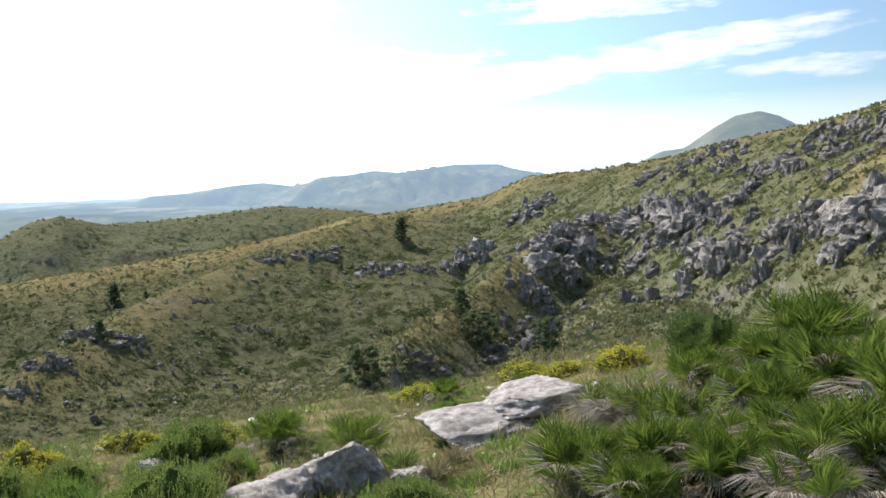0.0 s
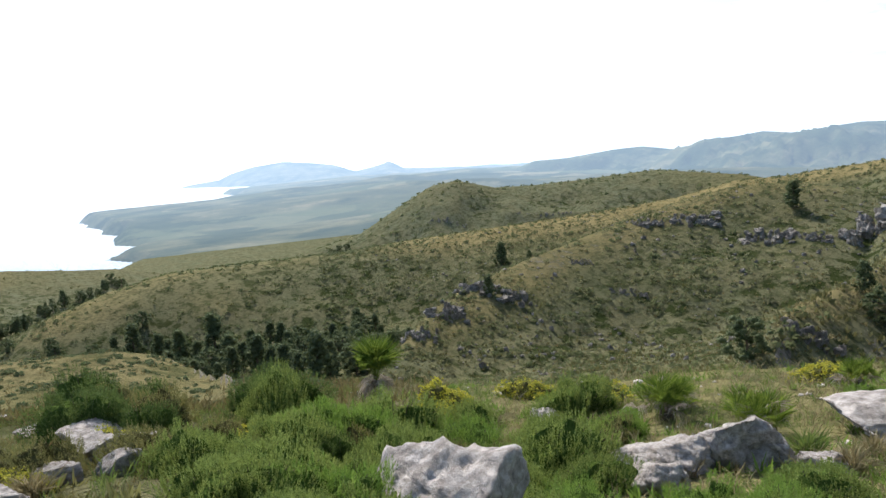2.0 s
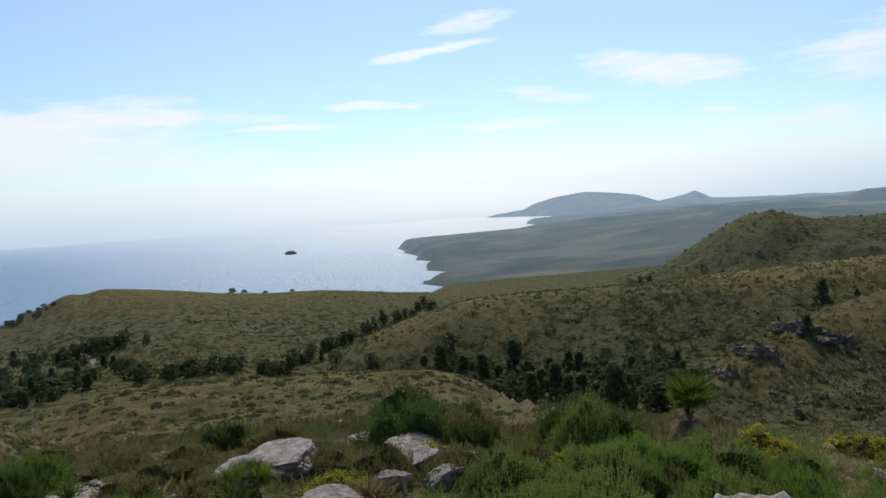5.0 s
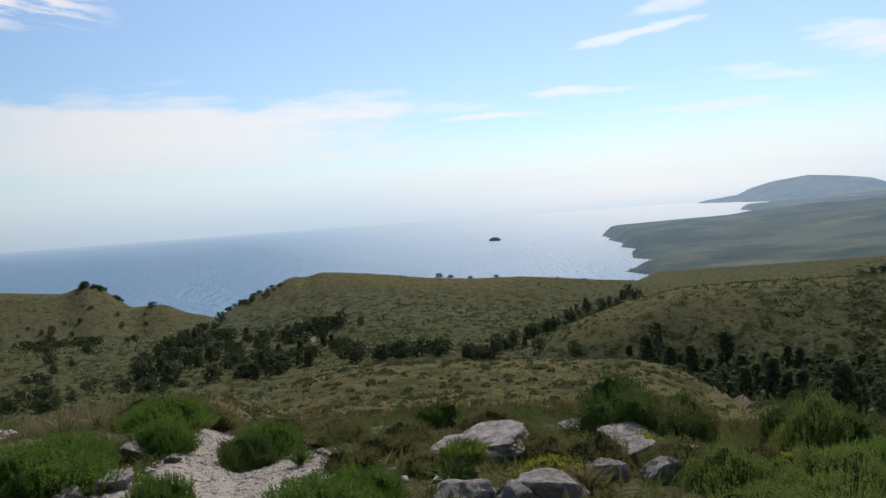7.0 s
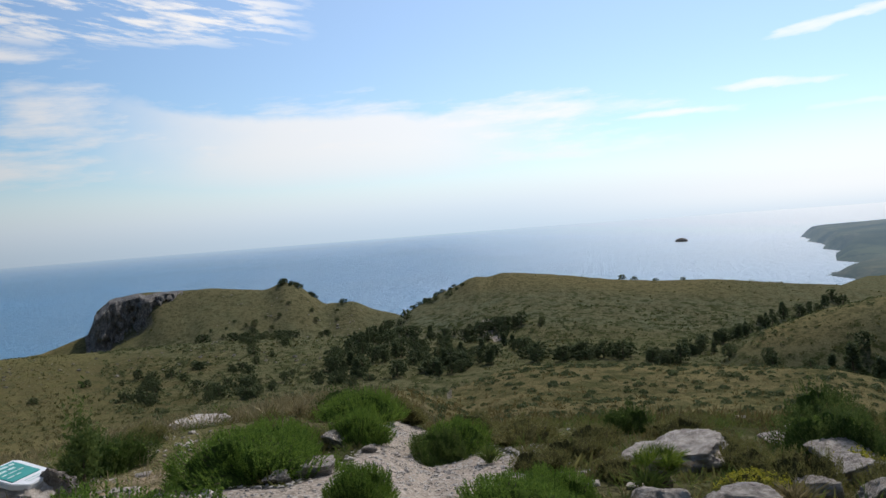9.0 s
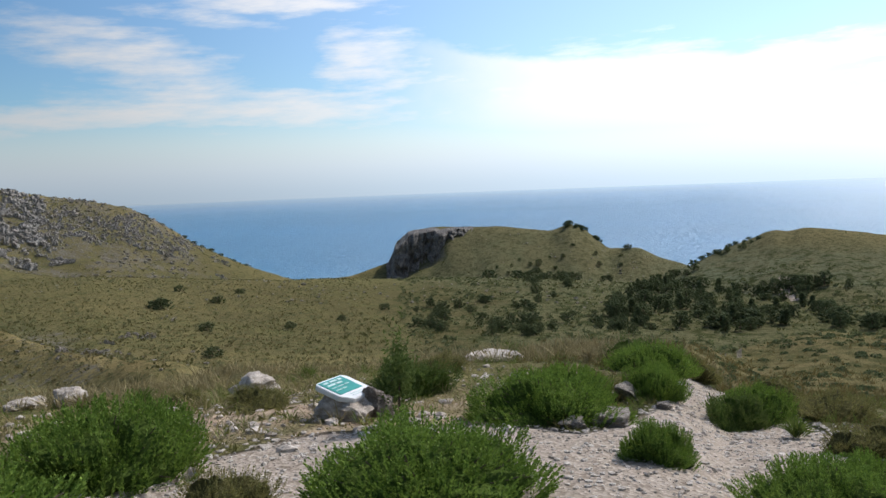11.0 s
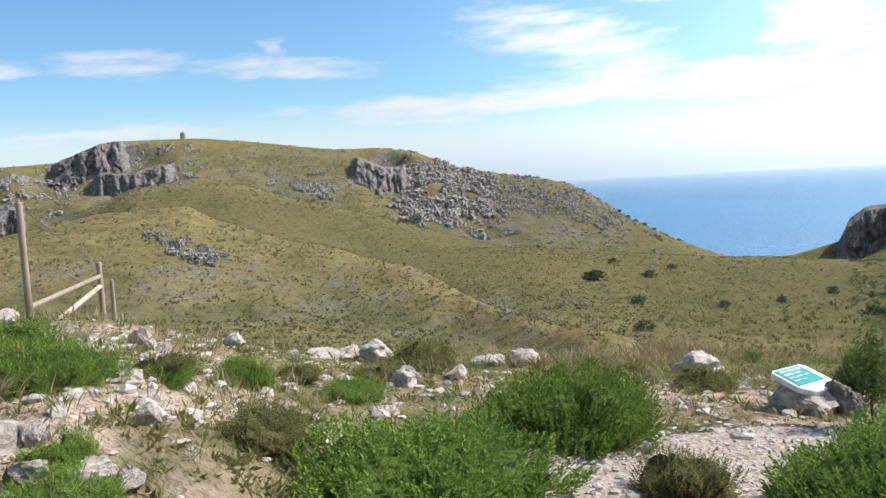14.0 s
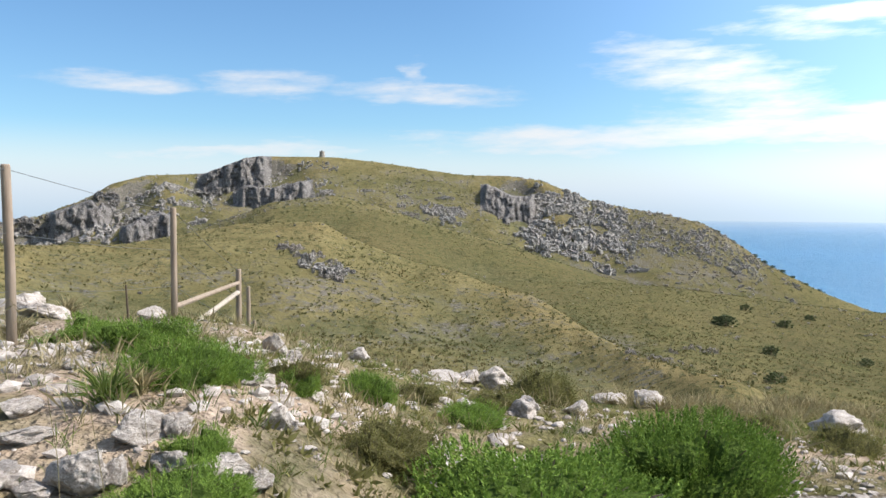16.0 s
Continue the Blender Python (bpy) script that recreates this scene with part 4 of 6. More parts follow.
SCREE_CRAGS = [(156.2, 352, 12, 6), (155.8, 366, 12, 6), (155.0, 378, 11, 5), (156.6, 384, 9, 6), (154.2, 390, 10, 4), (153.2, 366, 11, 4), (152.2, 382, 10, 3.4), (151, 360, 10, 3.2), (149.4, 372, 9, 2.6), (148.6, 350, 9, 2.6), (147, 362, 8, 2.2), (157.4, 340, 9, 4.5), (153.8, 328, 10, 3.4), (149.8, 326, 9, 2.4), (165.6, 345, 9, 2.2), (168.6, 372, 8, 1.8), (163, 372, 8, 1.8), (154.6, 339, 14, 8), (153.6, 352, 12, 7), (156.5, 324, 11, 5.6), (153, 342, 12, 5.5), (162.7, 342, 9.5, 5), (164.2, 353, 9.8, 3.4), (150.8, 342, 9.5, 4.5), (151.9, 320, 8.9, 4.4), (181.5, 375, 13, 3.9), (171.5, 366, 10, 3.5), (186.1, 350, 12, 5), (170.7, 151, 4.2, 3.2), (172.2, 154, 4.2, 3.4), (171.4, 150, 4, 2.6), (169.9, 154, 3.2, 1.3)]
for k, (a, d, w, h) in enumerate(CLIFFS):
    outcrop(a, d, w, h, k + 70, "shade-dark grey limestone cliff face below the hilltop", CLIFF_ROCKS, 1.1)
for k, (a, d, w, h) in enumerate(SCREE_CRAGS):
    outcrop(a, d, w, h, k + 130, "pale grey broken crag on the mountain flank", PALE_ROCKS)


def scatter_rocks(name, count, az0, az1, r0, r1, size0, size1, label, seed, thresh=0.0, material=None, on_track=False):
    """Many small stones in one mesh over a stretch of ground."""
    g = np.random.default_rng(seed)
    a, d = g.uniform(az0, az1, count * 3), np.sqrt(g.uniform(r0 * r0, r1 * r1, count * 3))
    x, y = polar_xy(a, d)
    if on_track:
        near = track_near(x, y) > 0.25
        a, x, y = a[near], x[near], y[near]
    keep = np.argsort(-(fbm(x / (r1 * 0.12), y / (r1 * 0.12), 3, seed) + g.uniform(-thresh, thresh, len(a))))[:count]
    x, y = x[keep], y[keep]
    z = ground_z(x, y)
    bm = bmesh.new()
    bmesh.ops.create_icosphere(bm, subdivisions=1, radius=0.5)
    base = np.array([v.co[:] for v in bm.verts])
    tri = np.array([[v.index for v in f.verts] for f in bm.faces])
    bm.free()
    n, m = len(x), len(base)
    s = size0 * (size1 / size0) ** (g.uniform(0, 1, n) ** 1.8)
    v = base[None] * (1 + g.uniform(-0.32, 0.25, (n, m, 1))) * np.stack([s, s * g.uniform(0.6, 1, n), s * g.uniform(0.3, 0.7, n)], -1)[:, None]
    t = g.uniform(0, 6.28, n)[:, None]
    vx, vy = v[..., 0] * np.cos(t) - v[..., 1] * np.sin(t), v[..., 0] * np.sin(t) + v[..., 1] * np.cos(t)
    v = np.stack([vx + x[:, None], vy + y[:, None], v[..., 2] + z[:, None] + s[:, None] * 0.06], -1).reshape(-1, 3)
    f = (tri[None] + (np.arange(n) * m)[:, None, None]).reshape(-1, 3)
    me = mesh_of(name, v, f, material or M_CRAG)
    return tagged(new(name, me), label, "stones", kind="stuff")


def scatter_blocks(name, count, edge, size0, size1, label, seed, material, patch=12.0, loose=0.12, tall=1.0):
    """Broken upright blocks in one mesh, between a near and a far edge: bearing, near and far distance."""
    g = np.random.default_rng(seed)
    edge = np.array(edge, float)
    m = count * 3
    a = g.uniform(edge[0, 0], edge[-1, 0], m)
    d0, d1 = np.interp(a, edge[:, 0], edge[:, 1]), np.interp(a, edge[:, 0], edge[:, 2])
    x, y = polar_xy(a, d0 + (d1 - d0) * g.uniform(0, 1, m))
    rank = fbm(x / patch, y / patch, 4, seed) + g.uniform(-loose, loose, m)
    keep = np.argsort(-rank)[:count]
    x, y = x[keep], y[keep]
    z = ground_z(x, y)
    shapes = [block_shape(sd, 2) for sd in range(300, 308)]
    base, tri = np.array([[tuple(q) for q in v] for v, _ in shapes]), np.array(shapes[0][1])
    s = size0 * (size1 / size0) ** (g.uniform(0, 1, count) ** 1.5)
    v = base[g.integers(0, 8, count)] * np.stack([s, s * g.uniform(0.6, 1.1, count), s * tall * g.uniform(0.5, 1.1, count)], -1)[:, None]
    t = g.uniform(0, 6.28, count)[:, None]
    v = np.stack([v[..., 0] * np.cos(t) - v[..., 1] * np.sin(t) + x[:, None], v[..., 0] * np.sin(t) + v[..., 1] * np.cos(t) + y[:, None], v[..., 2] + z[:, None] + 0.12 * s[:, None]], -1)
    f = (tri[None] + (np.arange(count) * v.shape[1])[:, None, None]).reshape(-1, 3)
    return tagged(new(name, mesh_of(name, v.reshape(-1, 3), f, material)), label, "rocks", kind="stuff")


scatter_blocks("broken_crag", 1700, [(150.6, 330, 392), (152.5, 324, 396), (154.4, 322, 402), (158, 328, 408), (160.2, 346, 396)], 0.6, 3.6, "pale grey broken crag on the mountain flank", 401, M_PALECRAG, 11, 0.1)
scatter_blocks("broken_crag", 1500, [(139.5, 334, 370), (142, 350, 380), (145, 348, 388), (148.2, 344, 396), (152, 326, 400)], 0.45, 2.0, "pale scree and blocks on the mountain flank", 402, M_PALECRAG, 16, 0.15)
scatter_blocks("broken_crag", 320, [(161.6, 344, 362), (166.4, 350, 372)], 0.6, 2.4, "pale rock ledges on the mountain flank", 403, M_PALECRAG, 6, 0.08)
scatter_blocks("broken_crag", 900, [(179, 350, 400), (184, 328, 404), (192, 340, 398)], 0.7, 3.4, "grey broken rock below the cliffs", 404, M_PALECRAG, 12, 0.1)
scatter_blocks("broken_crag", 600, [(170.5, 350, 420), (176, 352, 410), (180.6, 366, 414)], 0.6, 2.6, "grey broken rock round the cliffs", 405, M_PALECRAG, 10, 0.1)
scatter_blocks("broken_crag", 190, [(170.2, 146, 156), (172, 148, 164), (174.6, 152, 166)], 0.3, 1.5, "small grey crag in the grass slope", 406, M_CRAG, 4, 0.06)
scatter_blocks("broken_crag", 800, [(0, 66, 120), (8, 74, 140), (14, 88, 160), (20, 98, 150), (27, 78, 132)], 0.35, 2.4, "grey limestone blocks round the outcrops", 407, M_CRAG, 9, 0.03, 1.2)
scatter_blocks("broken_crag", 260, [(27, 70, 190), (38, 100, 190), (48, 110, 165), (60, 104, 128)], 0.2, 1.3, "grey limestone blocks on the green slope", 408, M_CRAG, 9, 0.01)
scatter_blocks("broken_crag", 260, [(143, 170, 186), (146, 120, 150), (150.5, 104, 116)], 0.25, 1.0, "dark broken stones in the hollow", 409, M_CRAG, 6, 0.08)
scatter_rocks("slope_stones", 420, 0, 34, 66, 200, 0.3, 1.3, "grey limestone boulders strewn over the slope", 41, 0.12)
scatter_rocks("slope_stones", 450, 34, 62, 95, 230, 0.3, 1.1, "grey limestone boulders strewn over the slope", 42, 0.2)
scatter_rocks("slope_stones", 1300, 142, 190, 310, 425, 0.5, 2.2, "pale scree and boulders on the mountain flank", 43, 0.12)
scatter_rocks("slope_stones", 700, 140, 190, 80, 260, 0.25, 1.1, "grey limestone boulders strewn over the slope", 44, 0.25)
scatter_rocks("slope_stones", 1100, 142, 157, 300, 400, 0.5, 2.4, "pale scree and boulders on the mountain flank", 46, 0.2)
scatter_rocks("slope_stones", 400, 108, 140, 200, 360, 0.4, 1.6, "pale scree and boulders on the headland flank", 45, 0.2)

# ---- trees ----
def pine_parts(seed, shape):
    """Trunk with limbs, and a ragged crown of leaf clumps, for a tree about 1 high."""
    g = np.random.default_rng(seed)
    r2 = random.Random(seed)
    chunks = [stalk([(0, 0, -0.05), (0.01, 0.0, 0.3), (0.03 * r2.uniform(-1, 1), 0.02, 0.6), (0, 0.0, 0.86)], [0.03, 0.024, 0.015, 0.005])]
    quads, blobs = [], []
    bm = bmesh.new()
    bmesh.ops.create_icosphere(bm, subdivisions=2, radius=1)
    ball = [v.co.copy() for v in bm.verts]
    tris = [tuple(v.index for v in f.verts) for f in bm.faces]
    bm.free()
    for k in range(46):
        h = (k + r2.uniform(0, 1)) / 46
        if shape == "tall":
            h = 0.10 + 0.86 * h
            reach = 0.30 * (1.04 - h) ** 0.55 * r2.uniform(0.35, 1.1)
        elif shape == "round":
            h = 0.12 + 0.76 * h
            reach = 0.46 * math.sqrt(max(0.04, 1 - ((h - 0.45) / 0.5) ** 2)) * r2.uniform(0.3, 1.05)
        else:
            h = 0.08 + 0.62 * h
            reach = 0.78 * math.sqrt(max(0.04, 1 - (h / 0.8) ** 2)) * r2.uniform(0.3, 1.05)
        w = k * 2.4 + r2.uniform(-0.6, 0.6)
        c = Vector((math.cos(w) * reach, math.sin(w) * reach, h))
        if k % 4 == 0:
            chunks.append(stalk([(0, 0, max(0.05, h - 0.14)), tuple(c * 0.55 + Vector((0, 0, h * 0.4))), tuple(c)], [0.012, 0.008, 0.003], 4))
        rad = r2.uniform(0.07, 0.125) * (1.35 if shape == "low" else 1.0)
        squash = r2.uniform(0.6, 0.85)
        blobs.append(([c + Vector((q.x, q.y, q.z * squash)) * rad * (0.62 + 0.35 * noise.noise(q * 2.1 + Vector((k, seed, 0)))) for q in ball], tris))
        n = 44
        d = unit(g.normal(size=(n, 3)) + np.array([c.x, c.y, 0.1]) * 1.2)
        b = np.array(c) + d * np.array([1, 1, squash]) * rad * g.uniform(0.55, 0.95, (n, 1))
        quads.append(leaves(b, d + g.normal(size=(n, 3)) * 0.7 + np.array([0, 0, 0.25]), g.uniform(0.03, 0.062, n), g.uniform(0.018, 0.034, n)))
    return mesh_of("trunk", *join(chunks), M_BARK), quad_mesh("crown", np.concatenate(quads), M_PINE), mesh_of("inner_crown", *join(blobs), M_PINE, True)


KINDS = {k: [pine_parts(s, k) for s in (sd, sd + 1, sd + 2)] for k, sd in (("tall", 11), ("round", 21), ("low", 31))}


def plant_tree(kind, a, d, high, k, name="pine_tree", label="", group="pines in the valley"):
    p = spot(a, d)
    if name == "woodland_tree":
        name = {"tall": "pine_tree", "round": "wild_olive_tree", "low": "mastic_bush"}[kind]
    trunk, crown, inside = KINDS[kind][k % 3]
    e = root(name, label, "tree", group, pose(p.x, p.y, p.z - 0.1, 0, 0, k * 47 % 360) @ Matrix.Scale(high, 4))
    part("trunk", trunk, e)
    part("crown", crown, e)
    part("inner_crown", inside, e)
    return e


PINES = [(33.9, 184, 6), (53.2, 205, 6), (54.2, 131, 3.4), (29.9, 87, 3), (61.3, 127, 5), (73.4, 164, 9.5), (72.6, 145, 6.3), (70.7, 134, 6.3), (68.9, 119, 5.8), (67.9, 115, 4.6), (66.6, 108, 7.4), (78.6, 189, 7.5), (77, 176, 6), (75.7, 163, 7), (74.6, 160, 5), (71.7, 140, 5), (69.8, 126, 5), (79.8, 191, 5), (76.4, 170, 5), (65.8, 112, 6)]
BROAD = [(28.7, 83, 4.2), (24.1, 78, 3.6), (37, 63, 3.9), (62.2, 130, 5), (60.9, 138, 4), (59.8, 140, 3.5), (81.1, 192, 4), (83.3, 193, 4), (89.1, 200, 5.2), (92.9, 199, 5), (94.2, 198, 4.6), (97, 192, 4.2), (98.8, 190, 4), (95.4, 200, 4), (100.8, 250, 5), (99.7, 254, 4.6), (101.5, 255, 4), (98.3, 251, 3), (102.6, 250, 4.5), (64.5, 375, 4.5), (63.9, 378, 4), (65.1, 376, 3.6), (77.9, 201, 4.5), (83.5, 196, 3.8), (86, 204, 3.5)]
for k, (a, d, h) in enumerate(PINES):
    plant_tree("tall", a, d, h, k, label="dark green pine standing in the dry gully")
for k, (a, d, h) in enumerate(BROAD):
    plant_tree("round", a, d, h, k, "wild_olive_tree", "dark rounded wild olive tree on the hillside", "olive trees on the hills")
LOW = [(144, 188, 3.4), (140.4, 200, 2.4), (141.2, 154, 2.1), (142.8, 224, 2.2), (135.6, 162, 1.8), (138.9, 222, 2), (140.9, 124, 2.1), (101, 251, 4), (97.1, 196, 3.6), (144.4, 189, 2.6), (129, 196, 2.2), (132, 175, 1.8), (121.6, 280, 4), (116.5, 300, 4.5), (116, 357, 2.6), (115, 355, 2.2), (114.2, 354, 2.0), (112, 350, 2.6), (118.8, 300, 4), (119.6, 290, 4)]
for k, (a, d, h) in enumerate(LOW):
    plant_tree("low", a, d, h, k, "mastic_bush", "low dark mastic bush on the open grass slope", "bushes on the hills")
g = np.random.default_rng(77)
# woods: bearings, distances, number, heights
WOODS = [(118, 127, 150, 212, 44, 1.5, 2.9), (113, 119, 215, 330, 22, 2.0, 3.6), (62, 80, 116, 182, 62, 3.0, 5.4), (89.5, 97.5, 194, 206, 26, 2.2, 3.8), (100, 104, 240, 262, 14, 2.4, 4.0),
         (113.4, 116.8, 353, 361, 18, 1.3, 2.4), (103.6, 108.6, 308, 326, 22, 1.3, 2.4), (110, 119, 160, 188, 20, 1.6, 2.8), (112, 122, 300, 345, 14, 1.2, 2.2), (60, 67, 128, 165, 16, 2.5, 4.2), (49, 58, 150, 200, 10, 1.2, 2.2)]
k = 0
for a0, a1, d0, d1, n, h0, h1 in WOODS:
    for _ in range(n):
        a = g.uniform(a0, a1)
        plant_tree("tall" if a < 80 and k % 3 else ("round", "low", "round")[k % 3], a, g.uniform(d0, d1), g.uniform(h0, h1), k, "woodland_tree", "dark evergreen tree in the wooded valley", "valley woodland")
        k += 1
# the thick wood below the plateau, between two edges: bearing, near and far distance
WOOD_EDGE = np.array([(97.5, 190, 206), (98.4, 190, 212), (100.2, 187, 232), (101.6, 185, 245), (103, 180, 256), (104.9, 174, 262), (106.2, 175, 266), (108.1, 176, 304), (110, 177, 296), (112.4, 179, 235), (113.5, 185, 222)])
for _ in range(120):
    a = 97.5 + 16 * g.beta(1.6, 1.3)
    d0, d1 = np.interp(a, WOOD_EDGE[:, 0], WOOD_EDGE[:, 1]), np.interp(a, WOOD_EDGE[:, 0], WOOD_EDGE[:, 2])
    plant_tree(("round", "low", "round", "tall")[k % 4], a, g.uniform(d0, d1), g.uniform(2.4, 4.4), k, "woodland_tree", "dark evergreen tree in the wooded valley", "valley woodland")
    k += 1
# a line of trees along the gully beside the golden ridge
for s in np.linspace(0, 1, 40):
    a = np.interp(s, [0, 0.45, 0.8, 1], [79.0, 83.6, 86.8, 88.4]) + g.normal() * 0.35
    plant_tree("round" if k % 3 else "tall", a, np.interp(s, [0, 0.45, 0.8, 1], [307, 275, 231, 208]) + g.normal() * 4, g.uniform(2.4, 4.6), k, "woodland_tree", "dark evergreen tree along the gully", "valley woodland")
    k += 1
# bushes along the edge of the far slopes
for a, d, h in [(142.3, 381, 1.8), (143.6, 384, 1.5), (140.6, 378, 2.0), (139.2, 376, 1.5), (141.2, 379, 1.6), (138.4, 375, 1.3), (144.6, 386, 1.4), (141.7, 379, 2.0), (140.0, 377, 1.6), (104.2, 328, 1.6), (106.3, 318, 2), (107.2, 312, 2), (105.4, 324, 1.8), (92.6, 330, 2.6), (91.8, 331, 2), (90.4, 330, 1.6), (88.6, 331, 1.6)]:
    plant_tree("low", a, d, h, int(a * 10), "mastic_bush", "low dark mastic bush on the ridge", "bushes on the hills")


# ---- scrub and tussocks over the slopes ----
def scatter_tufts(name, count, az0, az1, r0, r1, s0, s1, per, material, label, seed, patch=25.0, loose=0.25, flat=0.7, wide=1.0):
    g = np.random.default_rng(seed)
    m = int(count * 2.2)
    a, d = g.uniform(az0, az1, m), r0 * (r1 / r0) ** g.uniform(0, 1, m)
    x, y = polar_xy(a, d)
    keep = np.argsort(-(fbm(x / patch, y / patch, 3, seed) + g.uniform(-loose, loose, m)))[:count]
    x, y = x[keep], y[keep]
    keep = (track_near(x, y) < 0.3)
    x, y = x[keep], y[keep]
    z = ground_z(x, y)
    n = len(x)
    s = s0 + (s1 - s0) * g.uniform(0, 1, n) ** 2
    s = np.repeat(s, per)
    b = np.repeat(np.stack([x, y, z - 0.02], -1), per, 0)
    w = unit(np.concatenate([g.normal(size=(n * per, 2)) * flat, np.abs(g.normal(size=(n * per, 1))) + 0.25], -1))
    b = b + np.concatenate([g.normal(size=(n * per, 2)) * 0.22, np.zeros((n * per, 1))], -1) * s[:, None]
    q = leaves(b, w, s * g.uniform(0.6, 1.1, n * per), s * wide * g.uniform(0.3, 0.6, n * per))
    return tagged(new(name, quad_mesh(name, q, material)), label, "scrub", kind="stuff")


def scatter_bushes(name, count, az0, az1, r0, r1, s0, s1, material, label, seed, patch=25.0, loose=0.3, per=16):
    """Small rounded bushes as domes of leaves, in one mesh."""
    g = np.random.default_rng(seed)
    m = int(count * 2.0)
    a, d = g.uniform(az0, az1, m), np.sqrt(g.uniform(r0 * r0, r1 * r1, m))
    x, y = polar_xy(a, d)
    keep = np.argsort(-(fbm(x / patch, y / patch, 4, seed) + g.uniform(-loose, loose, m)))[:count]
    x, y = x[keep], y[keep]
    z = ground_z(x, y)
    s = np.repeat(s0 + (s1 - s0) * g.uniform(0, 1, count) ** 2.2, per)[:, None]
    out = unit(np.concatenate([g.normal(size=(count * per, 2)), np.abs(g.normal(size=(count * per, 1))) * 0.8 + 0.05], -1))
    b = np.repeat(np.stack([x, y, z - 0.04], -1), per, 0) + out * np.array([1, 1, 0.75]) * s * 0.55
    f = math.sqrt(16 / per)
    q = leaves(b, np.cross(out, g.normal(size=out.shape)) + out * 0.3, f * s[:, 0] * g.uniform(0.5, 0.95, count * per), f * s[:, 0] * g.uniform(0.35, 0.6, count * per))
    return tagged(new(name, quad_mesh(name, q, material)), label, "scrub", kind="stuff")


scatter_bushes("hill_bushes", 9000, 18, 66, 62, 238, 0.18, 0.6, M_GARRIGUE, "low olive bushes dotted over the green slopes", 250, 9)
scatter_bushes("hill_bushes", 7000, 18, 66, 62, 238, 0.22, 0.85, M_BUSH, "dark low bushes dotted over the green slopes", 251, 14, 0.16)
scatter_bushes("hill_bushes", 3500, -2, 24, 60, 190, 0.2, 0.7, M_BUSH, "dark low bushes between the crags", 252, 10)
scatter_bushes("hill_bushes", 7500, 62, 128, 64, 282, 0.22, 1.0, M_BUSH, "dark low bushes dotted over the valley sides", 253, 20)
scatter_bushes("hill_bushes", 2500, 30, 76, 280, 450, 0.4, 1.5, M_BUSH, "dark low bushes on the far ridge", 254, 26)
scatter_bushes("hill_bushes", 12000, 128, 194, 66, 300, 0.12, 0.45, M_GARRIGUE, "low olive bushes dotted over the grass slope", 255, 18)
scatter_bushes("hill_bushes", 5500, 134, 194, 290, 425, 0.2, 0.9, M_GARRIGUE, "low dark bushes on the mountain flank", 256, 24)
scatter_tufts("hill_scrub", 9000, 0, 64, 60, 240, 0.22, 0.8, 4, M_SCRUB, "low olive-green scrub dotted over the hillside", 51)
scatter_tufts("hill_scrub", 7000, 62, 132, 60, 340, 0.25, 1.0, 4, M_SCRUB, "low olive-green scrub dotted over the hillside", 52, 40)
scatter_tufts("hill_scrub", 10000, 130, 192, 70, 430, 0.2, 0.7, 4, M_SCRUB, "low olive-green scrub dotted over the hillside", 53, 40, 0.35)
scatter_tufts("dry_tussocks", 7000, 0, 62, 55, 245, 0.25, 0.6, 4, M_DRYSCRUB, "straw-coloured grass tussocks over the hillside", 54, 30, 0.3)
scatter_tufts("dry_tussocks", 10000, 130, 192, 70, 400, 0.25, 0.6, 4, M_DRYSCRUB, "straw-coloured grass tussocks over the hillside", 55, 30, 0.35)
scatter_bushes("knoll_scrub", 2600, 58, 118, 14, 52, 0.10, 0.34, M_PINE, "dark cushion shrubs dotted over the near knoll", 257, 5, 0.5, 70)
scatter_tufts("knoll_grass", 4500, 58, 120, 11, 52, 0.10, 0.28, 8, M_BROWNGRASS, "dry grass on the near knoll", 57, 8, 0.4, 0.6, 0.22)

# ---- watchtower on the summit, islet in the sea, farm track ----
M_TOWER = rock_material("tower_stone", (0.20, 0.17, 0.14), (0.34, 0.30, 0.25), (0.46, 0.42, 0.36))
p = spot(171.6, 430)
v, f = stalk([(0, 0, -0.5), (0, 0, 1.2), (0, 0, 2.6), (0, 0, 2.62), (0, 0, 3.0)], [1.5, 1.35, 1.25, 1.4, 1.4], 14)
tower = root("watchtower", "small round stone watchtower on the bare summit", "tower", "", pose(*p))
part("tower_wall", mesh_of("tower_wall", v, f, M_TOWER), tower)
v, f = stalk([(0, 0, 2.99), (0, 0, 3.5)], [0.5, 0.45], 8)
part("turret", mesh_of("turret", v, f, M_TOWER), tower)

v, f = stone_shape(91, 4, 9, 0.2, 0.5)
islet = new("islet", mesh_of("islet", [q * 48 for q in v], f, M_CLIFF))
islet.matrix_basis = pose(*[c for c in polar_xy(88.5, 1520)], 1.0, 0, 0, 20)
islet.scale = (0.72, 0.5, 0.55)
tagged(islet, "small dark rocky islet out in the glittering sea", "islet")
# ---- near ground: boulders ----
STONES = [stone_shape(s, 5, 22, 0.085, 1.0, 0.32) for s in range(60, 68)]
STONE_MESHES = [mesh_of("boulder", *s, M_ROCK, True) for s in STONES]
KARST_MESHES = [mesh_of("boulder", *stone_shape(s, 5, 9 if s % 2 else 20, 0.10, 1.0, 0.72 if s % 2 else 0.34, 0.7 * (s % 2)), M_GREYROCK, True) for s in range(60, 68)]
